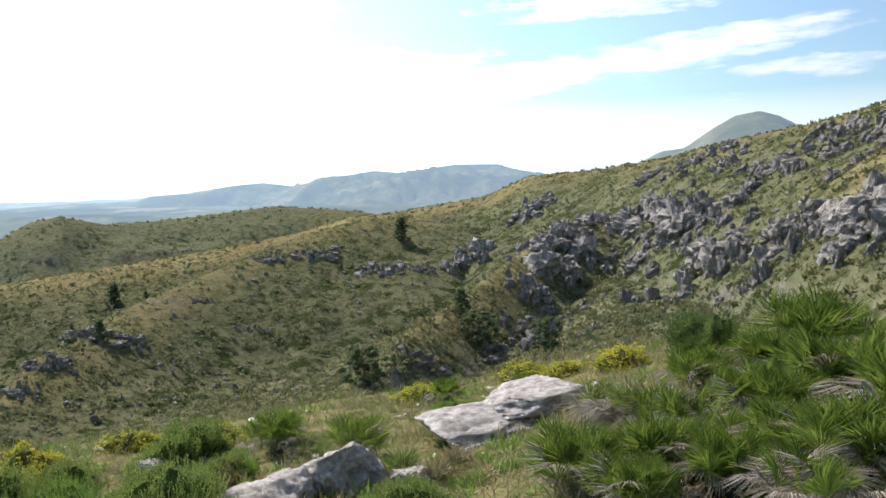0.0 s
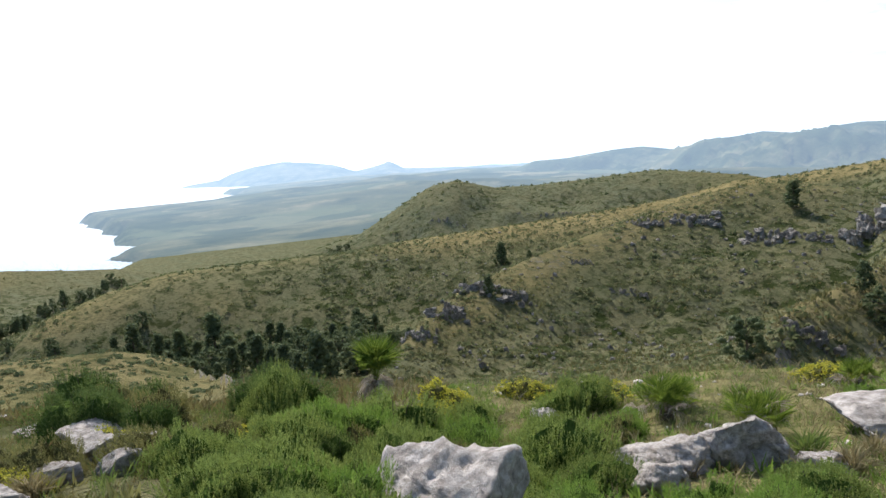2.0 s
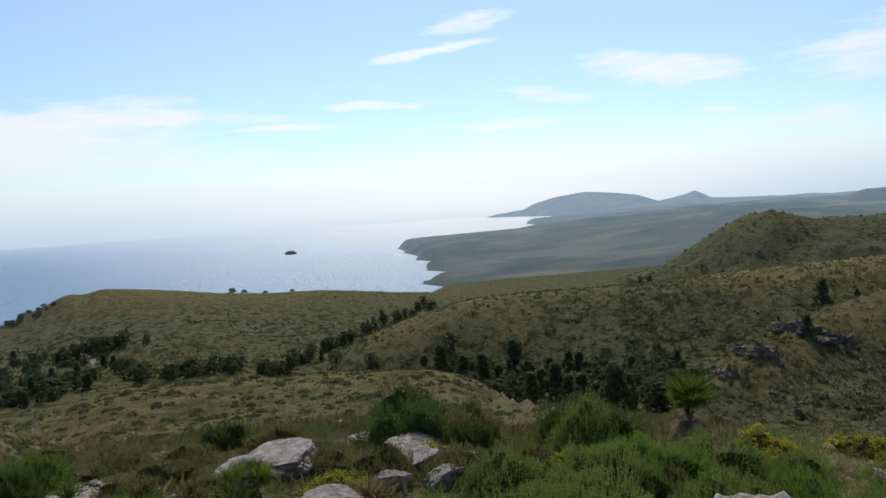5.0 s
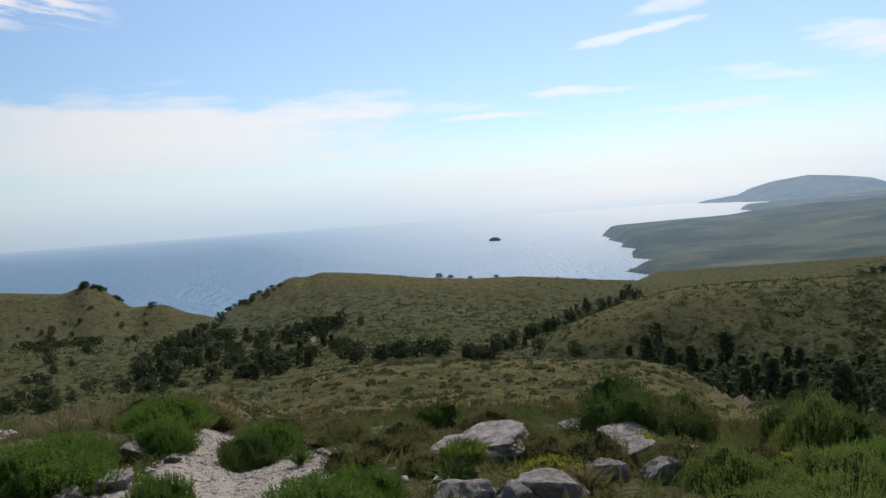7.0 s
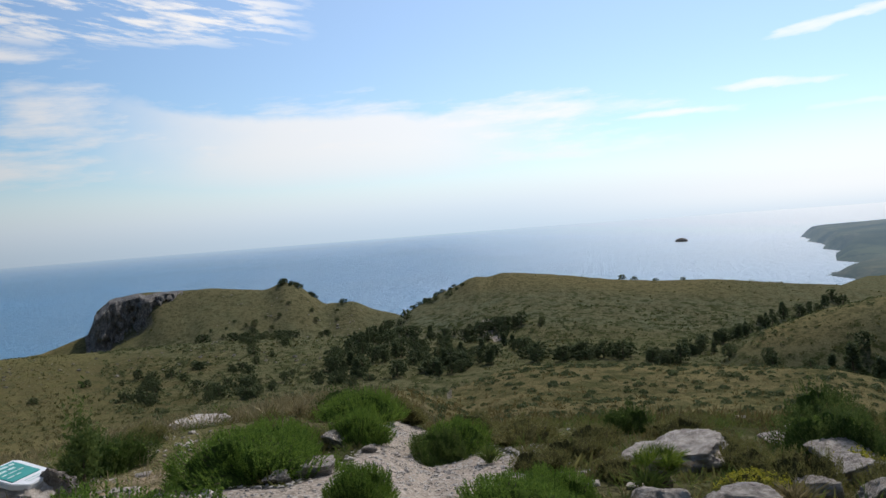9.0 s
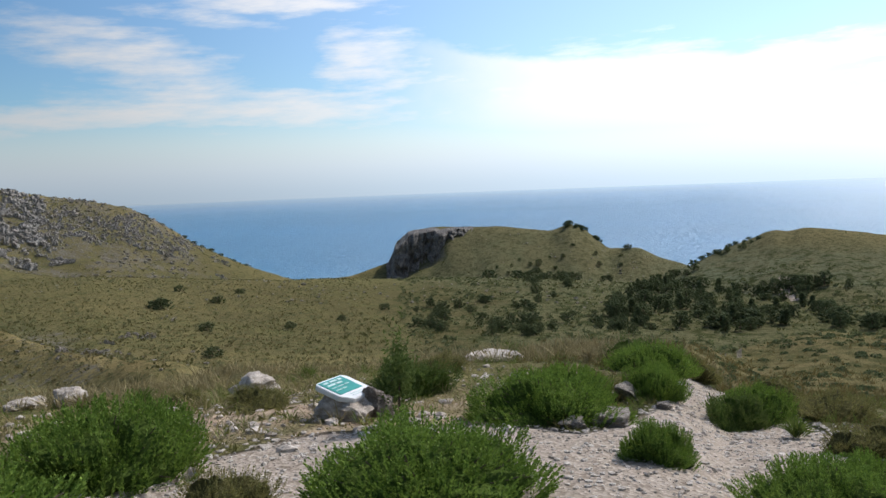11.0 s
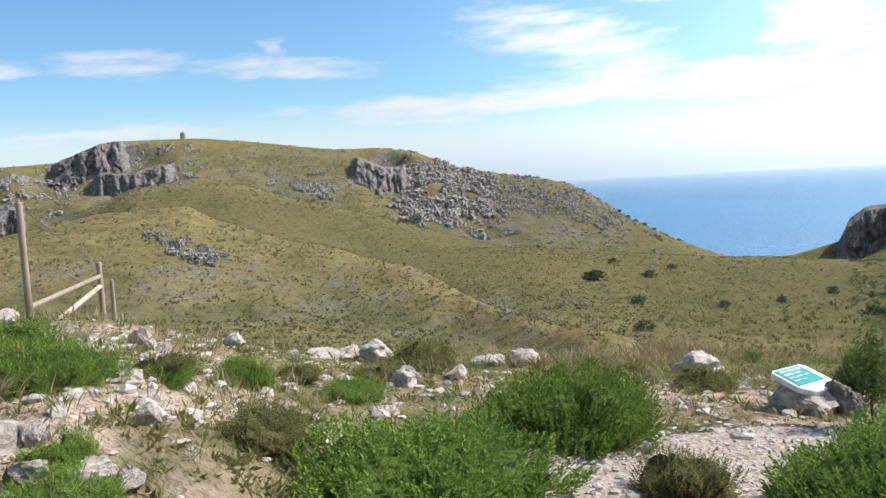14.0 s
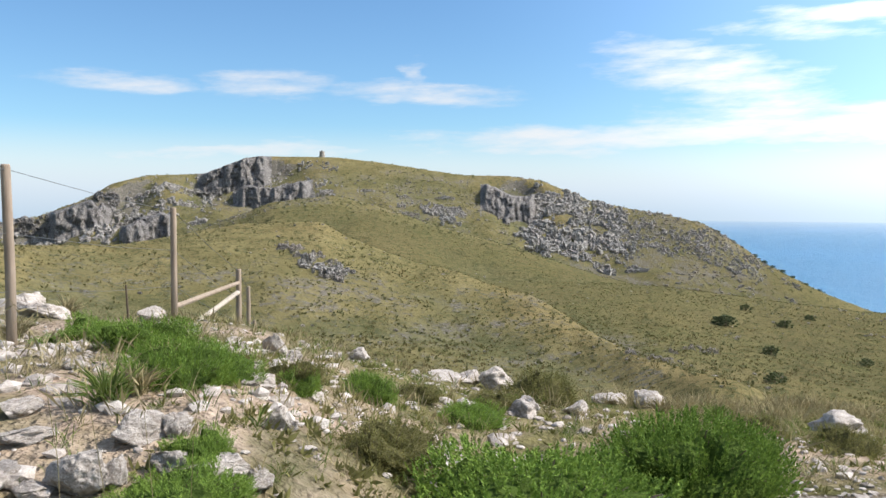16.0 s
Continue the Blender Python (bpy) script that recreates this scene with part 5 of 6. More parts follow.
BOULDERS_A = [(38.6, 7.2, 0.72, 0.48), (58.6, 4.75, 0.84, 0.66), (43.6, 7.0, 0.8, 0.34), (33.4, 7.0, 0.4, 0.2), (28.4, 9.0, 1.4, 0.34), (25.4, 9.6, 1.3, 0.34), (27.8, 9.9, 0.8, 0.18), (51, 9.6, 0.35, 0.15), (90.0, 6.9, 0.95, 0.28), (80.6, 6.2, 0.42, 0.2), (92, 5, 0.45, 0.18), (86.9, 5, 0.52, 0.2), (112.3, 7.8, 0.42, 0.2), (114.1, 6.6, 0.42, 0.15),
              (137.4, 10.6, 0.6, 0.28), (148.8, 12, 0.42, 0.26), (151, 12.6, 0.55, 0.16), (121.3, 12.4, 0.95, 0.16), (112, 8.1, 0.34, 0.16), (113.8, 7, 0.26, 0.09), (80.2, 7.3, 0.58, 0.2), (159.1, 11.6, 0.54, 0.36)]
BOULDERS_B = [(190, 5.18, 0.24, 0.08), (187.2, 4.94, 0.34, 0.11), (187, 4.53, 0.4, 0.09), (183.5, 3.95, 0.34, 0.25), (181.7, 3.96, 0.18, 0.17), (188.8, 4, 0.38, 0.18), (187.4, 4.1, 0.19, 0.12), (186, 3.96, 0.27, 0.08), (180.4, 4.37, 0.34, 0.2), (178.1, 4.4, 0.2, 0.15), (178.2, 4.04, 0.25, 0.12), (175.8, 3.99, 0.36, 0.12), (173.1, 4, 0.2, 0.12), (172.3, 4.77, 0.22, 0.18), (171.3, 4.87, 0.08, 0.06), (182.2, 5.23, 0.2, 0.1), (184.8, 5.29, 0.12, 0.1), (184.9, 6.15, 0.23, 0.09), (183.6, 6.2, 0.14, 0.06), (189.3, 6.24, 0.1, 0.09), (174.4, 5.65, 0.18, 0.11), (173.3, 8, 0.36, 0.32), (172.1, 7.7, 0.24, 0.17), (171.2, 7.5, 0.24, 0.12), (175.1, 7.1, 0.22, 0.06), (168.1, 10.4, 0.42, 0.24), (169.9, 9.3, 0.28, 0.1), (181.3, 10.5, 0.55, 0.24), (189.6, 11.5, 0.9, 0.45), (187.6, 10.6, 0.7, 0.25), (162.1, 11.3, 0.48, 0.12), (151.6, 12.2, 0.45, 0.18), (157, 8.7, 0.36, 0.18), (156.6, 9, 0.32, 0.17), (153.4, 9.3, 0.34, 0.18), (160.6, 11.8, 0.34, 0.22)]
BOULDERS_C = [(44, 6.4, 0.46, 0.26), (36.6, 7.3, 0.4, 0.26), (63.5, 5.4, 0.3, 0.1), (78.2, 6.0, 0.3, 0.18), (88.6, 4.8, 0.3, 0.16), (83, 5.6, 0.3, 0.14), (116.2, 6.4, 0.3, 0.12), (110.4, 7.4, 0.16, 0.08), (115.4, 7.2, 0.24, 0.1), (79.2, 5.6, 0.3, 0.16), (84, 8.8, 0.4, 0.1)]
for k, (a, d, w, h) in enumerate(BOULDERS_A + BOULDERS_B + BOULDERS_C):
    p = spot(a, d)
    if 104 < a < 118 or a > 165:
        w, h = w * 0.8, h * 0.78
    ob = new("boulder", (STONE_MESHES if a > 120 else KARST_MESHES)[k % 8])
    ob.matrix_basis = pose(p.x, p.y, p.z + h * 0.28, 0, 0, a + 60 * math.sin(k * 1.7)) @ Matrix.Diagonal((w * 1.22, w * (0.95 + 0.2 * math.sin(k)), h * 1.5, 1))
    tagged(ob, "weathered pale limestone boulder half sunk in the ground", "boulder", "boulders on the near ground")


# ---- near ground: shrubs ----
def shrub_parts(seed, material, twigs=430, per=15, upright=0.6, leaf=(0.10, 0.034), lumpy=0.25, flower=None, spread=0.42):
    """A dense mound, 1 across and about 0.45 high: woody stems and foliage."""
    g = np.random.default_rng(seed)
    th, u = g.uniform(0, 2 * math.pi, twigs), g.uniform(0.02, 1, twigs)
    flat = np.sqrt(1 - u * u)

    def swell(w, q):
        return 1 + lumpy * (vnoise(np.cos(w) * 1.6 + q * 2 + seed, np.sin(w) * 1.6 + q, seed) * 2 - 1) + lumpy * 0.55 * (vnoise(np.cos(w) * 4.2 + q * 4 + seed, np.sin(w) * 4.2 + q * 3, seed + 3) * 2 - 1)

    lump = swell(th, u) + g.normal(size=twigs) * 0.03
    tip = np.stack([np.cos(th) * flat * 0.5, np.sin(th) * flat * 0.5, u * 0.46], -1) * lump[:, None]
    foot = tip * np.array([0.45, 0.45, 0.0]) + np.array([0, 0, 0.0])
    way = unit(unit(tip - foot) + np.array([0, 0, upright]))
    ln = g.uniform(0.10, 0.17, twigs)
    t = np.tile(np.linspace(0.0, 1.0, per), twigs)
    b = np.repeat(tip, per, 0) - np.repeat(way * ln[:, None], per, 0) * (1 - t)[:, None]
    w = np.repeat(way, per, 0) * (0.35 + 0.8 * t)[:, None] + g.normal(size=(twigs * per, 3)) * spread
    q = leaves(b, w, leaf[0] * g.uniform(0.55, 1.1, twigs * per) * (1.1 - 0.45 * t), leaf[1] * g.uniform(0.6, 1.1, twigs * per))
    stems = join([stalk([(0, 0, -0.03), tuple(foot[k] * 0.6 + np.array([0, 0, 0.05])), tuple(tip[k] * 0.85)], [0.012, 0.008, 0.003], 4) for k in range(0, twigs, 14)])
    # solid lumpy hull added inside the mound so the ground doesn't show through
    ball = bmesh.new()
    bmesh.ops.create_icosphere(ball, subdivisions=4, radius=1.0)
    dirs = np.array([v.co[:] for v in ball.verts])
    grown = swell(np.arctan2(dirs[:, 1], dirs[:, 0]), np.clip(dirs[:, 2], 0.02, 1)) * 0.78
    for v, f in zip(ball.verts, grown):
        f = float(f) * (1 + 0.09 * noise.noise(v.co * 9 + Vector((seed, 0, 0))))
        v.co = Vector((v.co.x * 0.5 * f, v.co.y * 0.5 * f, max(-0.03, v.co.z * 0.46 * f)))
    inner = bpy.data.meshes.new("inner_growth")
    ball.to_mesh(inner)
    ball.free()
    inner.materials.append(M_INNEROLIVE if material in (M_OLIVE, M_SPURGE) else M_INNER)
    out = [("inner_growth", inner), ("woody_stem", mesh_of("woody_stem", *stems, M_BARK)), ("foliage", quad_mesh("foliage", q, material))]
    if flower:
        pick = g.choice(twigs, twigs // 2)
        fb = np.repeat(tip[pick], 5, 0) + g.normal(size=(len(pick) * 5, 3)) * 0.02
        out.append(("blossom", quad_mesh("blossom", leaves(fb, g.normal(size=fb.shape) + np.array([0, 0, 1.0]), np.full(len(fb), 0.04), np.full(len(fb), 0.03)), flower)))
    return out


# hull colours, darkened to put in the shade inside the mounds
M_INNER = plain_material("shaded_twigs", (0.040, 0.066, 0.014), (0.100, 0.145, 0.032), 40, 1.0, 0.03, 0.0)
M_INNEROLIVE = plain_material("shaded_brown_twigs", (0.060, 0.056, 0.022), (0.140, 0.128, 0.050), 40, 1.0, 0.03, 0.0)
M_ROSEMARY = leaf_material("rosemary_leaves", (0.076, 0.130, 0.022), (0.238, 0.346, 0.062), 0.32)
M_BRIGHT = leaf_material("yellowish_rosemary_leaves", (0.120, 0.156, 0.036), (0.290, 0.346, 0.088), 0.36)
M_OLIVE = leaf_material("olive_scrub_leaves", (0.125, 0.122, 0.040), (0.270, 0.248, 0.088), 0.36)
M_FRESH = leaf_material("fresh_green_leaves", (0.120, 0.195, 0.032), (0.26, 0.365, 0.070), 0.35)
M_SPURGE = leaf_material("yellow_green_leaves", (0.13, 0.155, 0.03), (0.28, 0.28, 0.055), 0.35)
M_YELLOW = leaf_material("yellow_flowers", (0.36, 0.34, 0.04), (0.56, 0.50, 0.06), 0.3)
M_DARKLEAF = leaf_material("dark_mastic_leaves", (0.058, 0.090, 0.024), (0.140, 0.185, 0.050), 0.34)
SHRUBS = {
    "rosemary": [shrub_parts(s, M_ROSEMARY, 1700, 13, 0.9, (0.036, 0.0110), 0.30, spread=0.26) for s in (1, 2, 3)],
    "bright": [shrub_parts(s, M_BRIGHT, 1500, 12, 0.9, (0.036, 0.0115), 0.36, spread=0.28) for s in (13, 14, 15)],
    "olive": [shrub_parts(s, M_OLIVE, 1000, 11, 0.4, (0.034, 0.014), 0.40) for s in (4, 5)],
    "fresh": [shrub_parts(s, M_FRESH, 900, 10, 1.2, (0.075, 0.0085), 0.32, spread=0.28) for s in (6, 7)],
    "spurge": [shrub_parts(s, M_SPURGE, 700, 10, 0.6, (0.035, 0.014), 0.36, M_YELLOW) for s in (8, 9)],
    "mastic": [shrub_parts(s, M_DARKLEAF, 1100, 11, 0.45, (0.036, 0.016), 0.38) for s in (10, 12)],
}


def plant_shrub(kind, name, a, d, w, h, k, label, group):
    p = spot(a, d)
    e = root(name, label, "shrub", group, pose(p.x, p.y, p.z, 0, 0, k * 71 % 360) @ Matrix.Diagonal((w * 0.92, w * 0.92, h / 0.46 * (0.95 if a < 85 else 0.7), 1)))
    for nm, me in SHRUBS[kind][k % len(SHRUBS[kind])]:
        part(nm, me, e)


ROSEMARY = [(146.2, 5.9, 1.4, 0.60), (126.1, 4.7, 1.4, 0.5), (117.7, 6.9, 1.25, 0.5), (111, 5.5, 0.48, 0.3), (105, 8.4, 0.85, 0.46), (110.9, 10.6, 1.1, 0.46), (101.2, 4.8, 0.85, 0.34), (155.6, 4.5, 1.6, 0.52), (117, 7.6, 0.9, 0.5), (111.1, 7.9, 0.6, 0.38), (75.2, 5.4, 0.66, 0.28), (68.5, 6.4, 0.75, 0.34), (61.5, 8.2, 1.2, 0.5), (50.6, 7.1, 1.2, 0.5), (71.5, 4.6, 0.7, 0.26), (64.5, 5.4, 0.6, 0.24), (33.6, 5.9, 1.0, 0.3), (48.8, 10, 1.1, 0.42), (98.6, 5.4, 0.6, 0.3), (69.8, 9, 0.85, 0.55), (56, 9.2, 0.7, 0.32)]
for k, (a, d, w, h) in enumerate(ROSEMARY):
    plant_shrub("bright" if a < 90 else "rosemary", "rosemary_shrub", a, d, w, h, k, "dense bright green rosemary shrub with upright twigs", "rosemary shrubs")
GREENCOVER = [(66.2, 4.6, 0.8, 0.3), (62.8, 6.2, 0.95, 0.36), (60.2, 6.6, 0.9, 0.4), (64.6, 7.6, 0.9, 0.38), (54.4, 6.0, 1.0, 0.42), (52.8, 5.0, 0.8, 0.3), (50.2, 5.4, 0.8, 0.26), (63.8, 4.2, 0.8, 0.26), (69.4, 5.2, 0.7, 0.3), (67.4, 7.2, 0.8, 0.36), (72.8, 6.2, 0.6, 0.26),
              (47.6, 6.4, 0.7, 0.24), (56.6, 7.8, 0.9, 0.36), (59.4, 8.6, 0.7, 0.32), (51.4, 8.4, 0.7, 0.3), (45.2, 4.8, 0.8, 0.24), (40.2, 4.9, 0.8, 0.24), (35.2, 5.2, 0.7, 0.22), (47.8, 4.4, 0.8, 0.22), (67.9, 4.0, 0.7, 0.22), (74.0, 4.6, 0.6, 0.22)]
for k, (a, d, w, h) in enumerate(GREENCOVER):
    plant_shrub("bright" if k % 3 else "fresh", "green_shrub", a, d, w, h, k + 3, "dense bright green heathy shrub among the rocks", "bright green shrubs")
OLIVE = [(155.9, 10.6, 1.1, 0.52), (138.9, 4.7, 0.6, 0.28), (165.8, 5.2, 0.72, 0.3), (108.2, 11.6, 0.85, 0.36), (100, 8.8, 0.9, 0.3), (86.9, 6.6, 0.55, 0.27), (78.1, 5.8, 0.6, 0.24), (172, 6.2, 0.5, 0.22), (158.9, 8.9, 0.66, 0.25), (137, 8.3, 0.58, 0.24), (136.9, 8.1, 0.6, 0.22), (97, 7.2, 0.6, 0.22), (94, 6.2, 0.5, 0.2), (103, 10.5, 0.8, 0.3), (125, 10.5, 0.7, 0.3), (142, 9.5, 0.6, 0.22), (164, 8.2, 0.5, 0.2), (90, 9, 0.7, 0.26), (77.2, 9.2, 0.8, 0.38), (83.1, 5.8, 0.5, 0.24), (77.6, 6.1, 0.4, 0.2), (73.3, 7.7, 0.5, 0.22), (65, 7.3, 0.55, 0.26), (85.5, 6.2, 0.36, 0.15), (67, 8.2, 0.6, 0.24), (58, 7.4, 0.5, 0.2), (54, 7.6, 0.5, 0.2), (46.1, 8.4, 0.55, 0.22), (71.8, 6.2, 0.5, 0.2), (79.6, 9.6, 0.6, 0.3), (95.5, 8.4, 0.6, 0.26), (99.4, 6.6, 0.5, 0.2), (87.5, 8.0, 0.5, 0.2)]
for k, (a, d, w, h) in enumerate(OLIVE):
    plant_shrub("olive", "heath_shrub", a, d, w, h, k, "low olive-brown heath shrub on stony soil", "heath shrubs")
FRESH = [(178.7, 5.5, 0.75, 0.34), (176.8, 5.7, 0.6, 0.28), (167.4, 7.4, 0.46, 0.26), (176.6, 4.15, 0.36, 0.17), (177.1, 3.75, 0.7, 0.2), (171.5, 6.1, 0.38, 0.19), (160.6, 7.6, 0.7, 0.24), (167, 7.0, 0.5, 0.26), (181.2, 7.2, 0.9, 0.32), (184.6, 8.2, 0.9, 0.3), (36, 5.4, 0.7, 0.26), (41, 5.6, 0.6, 0.24), (46, 8.6, 0.7, 0.26), (30, 10, 0.8, 0.26)]
for k, (a, d, w, h) in enumerate(FRESH):
    plant_shrub("fresh", "green_shrub", a, d, w, h, k, "bright fresh-green feathery shrub between the stones", "bright green shrubs")
SPURGE = [(57.8, 10, 0.85, 0.36), (19, 11.4, 0.9, 0.26), (86.2, 5.9, 0.45, 0.18), (25.5, 12.8, 1.0, 0.26), (47.4, 10.4, 0.85, 0.26), (22.6, 11.8, 0.7, 0.2), (52, 11.2, 0.8, 0.26), (80.4, 8.6, 0.4, 0.22), (57.5, 9.6, 0.6, 0.33), (84.4, 5.4, 0.3, 0.14), (70.6, 7.0, 0.5, 0.2), (33, 12, 0.9, 0.24), (80, 6.8, 0.5, 0.2)]
for k, (a, d, w, h) in enumerate(SPURGE):
    plant_shrub("spurge", "spurge_bush", a, d, w, h, k, "yellow-flowering spurge bush in the grass", "yellow bushes")
MASTIC = [(81.1, 10.5, 0.9, 0.5), (77.2, 10.2, 0.7, 0.38), (66, 6.2, 0.5, 0.3), (127.1, 8.6, 0.9, 0.5), (93.4, 9.4, 0.6, 0.36), (81.1, 7.6, 0.85, 0.44), (77.8, 7.4, 0.6, 0.3), (69.2, 10, 1.1, 0.55), (70.1, 9.6, 0.9, 0.5), (80.7, 8.2, 0.75, 0.36), (112.1, 12, 0.95, 0.42), (105.8, 7.9, 0.6, 0.4), (13.6, 12, 1.1, 0.5)]
for k, (a, d, w, h) in enumerate(MASTIC):
    plant_shrub("mastic", "mastic_shrub", a, d, w, h, k, "dark green mastic shrub on the hill edge", "mastic shrubs")


# ---- dwarf fan palms ----
M_PALM = leaf_material("palm_leaf", (0.060, 0.105, 0.014), (0.27, 0.33, 0.055), 0.45, 0.4)
M_PALMDRY = leaf_material("dead_palm_leaf", (0.20, 0.155, 0.105), (0.56, 0.49, 0.39), 0.3)


def fan_leaf(name, seed, material, limp=0.0):
    """One fan: a stalk of 0.42 and stiff folded blades of 0.56."""
    g = np.random.default_rng(seed)
    v, f = stalk([(0, 0, 0), (0.21, 0, 0.02), (0.42, 0, 0.0)], [0.011, 0.008, 0.006], 4)
    v, f = [tuple(p) for p in v], list(f)
    for k in range(24):
        w = radians(-104 + 208 * k / 23 + g.uniform(-3, 3))
        ln = 0.56 * (0.74 + 0.26 * math.cos(w)) * g.uniform(0.86, 1.08)
        d, s = np.array([math.cos(w), math.sin(w), 0]), np.array([-math.sin(w), math.cos(w), 0])
        o = np.array([0.42, 0, 0.0])
        up = np.array([0, 0, 1.0])
        rise = 0.10 * (1 - math.cos(w)) + 0.02
        m1, m2 = o + d * ln * 0.5 + up * (0.03 + rise - limp * 0.10), o + d * ln + up * (rise * 1.5 - 0.02 - limp * 0.38 - g.uniform(0, 0.08))
        n = len(v)
        v += [tuple(o), tuple(m1 + s * 0.0125 + up * 0.009), tuple(m1 - up * 0.006), tuple(m1 - s * 0.0125 + up * 0.009), tuple(m2)]
        f += [(n, n + 2, n + 1), (n, n + 3, n + 2), (n + 1, n + 2, n + 4), (n + 2, n + 3, n + 4)]
    return mesh_of(name, v, f, material)


FANS = [fan_leaf("leaf", s, M_PALM) for s in (1, 2, 3)]
DEADFANS = [fan_leaf("dead_leaf", s, M_PALMDRY, 0.8) for s in (4, 5)]


def plant_palm(a, d, w, h, k, trunk=0.0, dead=0.25, count=30):
    p = spot(a, d)
    r2 = random.Random(k + 100)
    e = root("dwarf_fan_palm", "dwarf fan palm with stiff green fans and dry dead leaves" if not trunk else "dwarf fan palm with a short shaggy trunk", "palm", "dwarf fan palms", pose(p.x, p.y, p.z, 0, 0, k * 53 % 360))
    tv, tf = stalk([(0, 0, -0.05), (0.01, 0, 0.06 + trunk * 0.5), (0.0, 0.01, 0.12 + trunk)], [0.07, 0.08, 0.05], 9)
    part("trunk", mesh_of("trunk", tv, tf, M_BARK), e)
    size = max(w, h) * 0.46
    for i in range(count):
        gone = i < dead * count
        me = DEADFANS[i % 2] if gone else FANS[i % 3]
        lift = r2.uniform(-55 if trunk else 0, 30 if trunk else 72) if gone else 88 - 60 * ((i - dead * count) / count) + r2.uniform(-10, 10)
        ob = part("dead_leaf" if gone else "leaf", me, e, "dry grey-brown dead fan" if gone else "")
        spread = 0.0 if trunk else w * 0.22
        ob.matrix_basis = pose(r2.uniform(-spread, spread), r2.uniform(-spread, spread), 0.1 + trunk, 0, 0, i * 137.5 + r2.uniform(-20, 20)) @ pose(0, 0, 0, r2.uniform(-30, 30), -lift, 0) @ Matrix.Scale(size * r2.uniform(0.8, 1.15) * (0.55 if gone and trunk else 1.0), 4)


PALMS = [(42.7, 10, 0.8, 0.46), (31, 11.2, 0.72, 0.36), (37.3, 8.5, 0.85, 0.52), (42.9, 9.4, 0.9, 0.58), (22, 5.7, 0.95, 0.66), (16, 5.8, 1.0, 0.7), (6.9, 10.5, 1.8, 1.25), (5.2, 8.2, 1.45, 1.05), (10.2, 7.3, 1.1, 0.86), (12.5, 5.4, 0.75, 0.55), (4.5, 5.7, 1.05, 0.9), (13.9, 8.9, 1.0, 0.56), (1.0, 7, 1.3, 1.1), (18.5, 5.2, 0.7, 0.5), (8.3, 6.0, 0.9, 0.75), (91.8, 5.8, 0.45, 0.26), (26, 10.8, 0.6, 0.3), (9.6, 9.4, 1.2, 0.8)]
for k, (a, d, w, h) in enumerate(PALMS):
    plant_palm(a, d, w, h, k, dead=0.2 if a < 24 else 0.2, count=64 if a < 24 else 34)
for k, (a, d, w, h) in enumerate([(17.6, 7.3, 0.9, 0.5), (19.8, 7.7, 0.8, 0.42), (15.2, 7.0, 0.9, 0.5), (12.2, 6.3, 0.8, 0.45), (7.4, 4.9, 0.8, 0.4)]):
    plant_palm(a, d, w, h, k + 50, dead=0.7, count=46)
plant_palm(62.6, 10.6, 1.35, 0.8, 31, trunk=0.24, dead=0.42, count=44)


# ---- information sign on its stone ----
M_PLATE = plain_material("white_plate", (0.70, 0.71, 0.70), (0.80, 0.81, 0.80), 6, 0.45)
M_TEAL = plain_material("teal_print", (0.03, 0.27, 0.23), (0.04, 0.33, 0.28), 5, 0.4)
M_LETTER = plain_material("pale_print", (0.55, 0.68, 0.64), (0.62, 0.74, 0.70), 9, 0.5)
p = spot(131.25, 7.1)
bear = radians(131.6)
right, away = Vector((math.cos(bear), math.sin(bear), 0)), Vector((-math.sin(bear), math.cos(bear), 0))
su = (right * 0.216 + away * 0.29).normalized()
sv = -(right * 0.257 - away * 0.19 - Vector((0, 0, 0.095))).normalized()
sn = su.cross(sv).normalized()
sv = sn.cross(su)
tilt = Matrix((su, sv, sn)).transposed().to_4x4()
sign = root("information_sign", "white and teal information plate on a rough stone base", "sign", "", Matrix.Translation(p + Vector((0, 0, 0.25))) @ tilt)


def slab(w, h, d, x=0.0, y=0.0, z=0.0, bevel=0.004):
    bm = bmesh.new()
    bmesh.ops.create_cube(bm, size=1)
    for q in bm.verts:
        q.co = Vector((q.co.x * w + x, q.co.y * h + y, q.co.z * d + z))
    bmesh.ops.bevel(bm, geom=bm.edges[:], offset=min(bevel, d * 0.3), segments=2, affect="EDGES")
    me = bpy.data.meshes.new("slab")
    bm.to_mesh(me)
    bm.free()
    return me


def printed(name, me, material, parent, label=""):
    me.name = name
    me.materials.append(material)
    return part(name, me, parent, label)


bm = bmesh.new()
rim = [(-0.20, -0.09), (-0.12, -0.185), (0.13, -0.185), (0.195, -0.11), (0.195, 0.13), (0.16, 0.175), (-0.16, 0.175), (-0.20, 0.14)]
face = bm.faces.new([bm.verts.new((q[0], q[1], 0.014)) for q in rim])
sunk = bmesh.ops.extrude_face_region(bm, geom=[face])
for q in sunk["geom"]:
    if isinstance(q, bmesh.types.BMVert):
        q.co.z -= 0.045
bmesh.ops.recalc_face_normals(bm, faces=bm.faces[:])
bmesh.ops.bevel(bm, geom=bm.edges[:], offset=0.006, segments=2, affect="EDGES")
board = bpy.data.meshes.new("plate")
bm.to_mesh(board)
bm.free()
plate = printed("plate", board, M_PLATE, sign, "white painted plate with cut corners")
printed("panel", slab(0.30, 0.23, 0.006, -0.02, 0.035, 0.0165, 0.002), M_TEAL, plate, "teal printed panel")
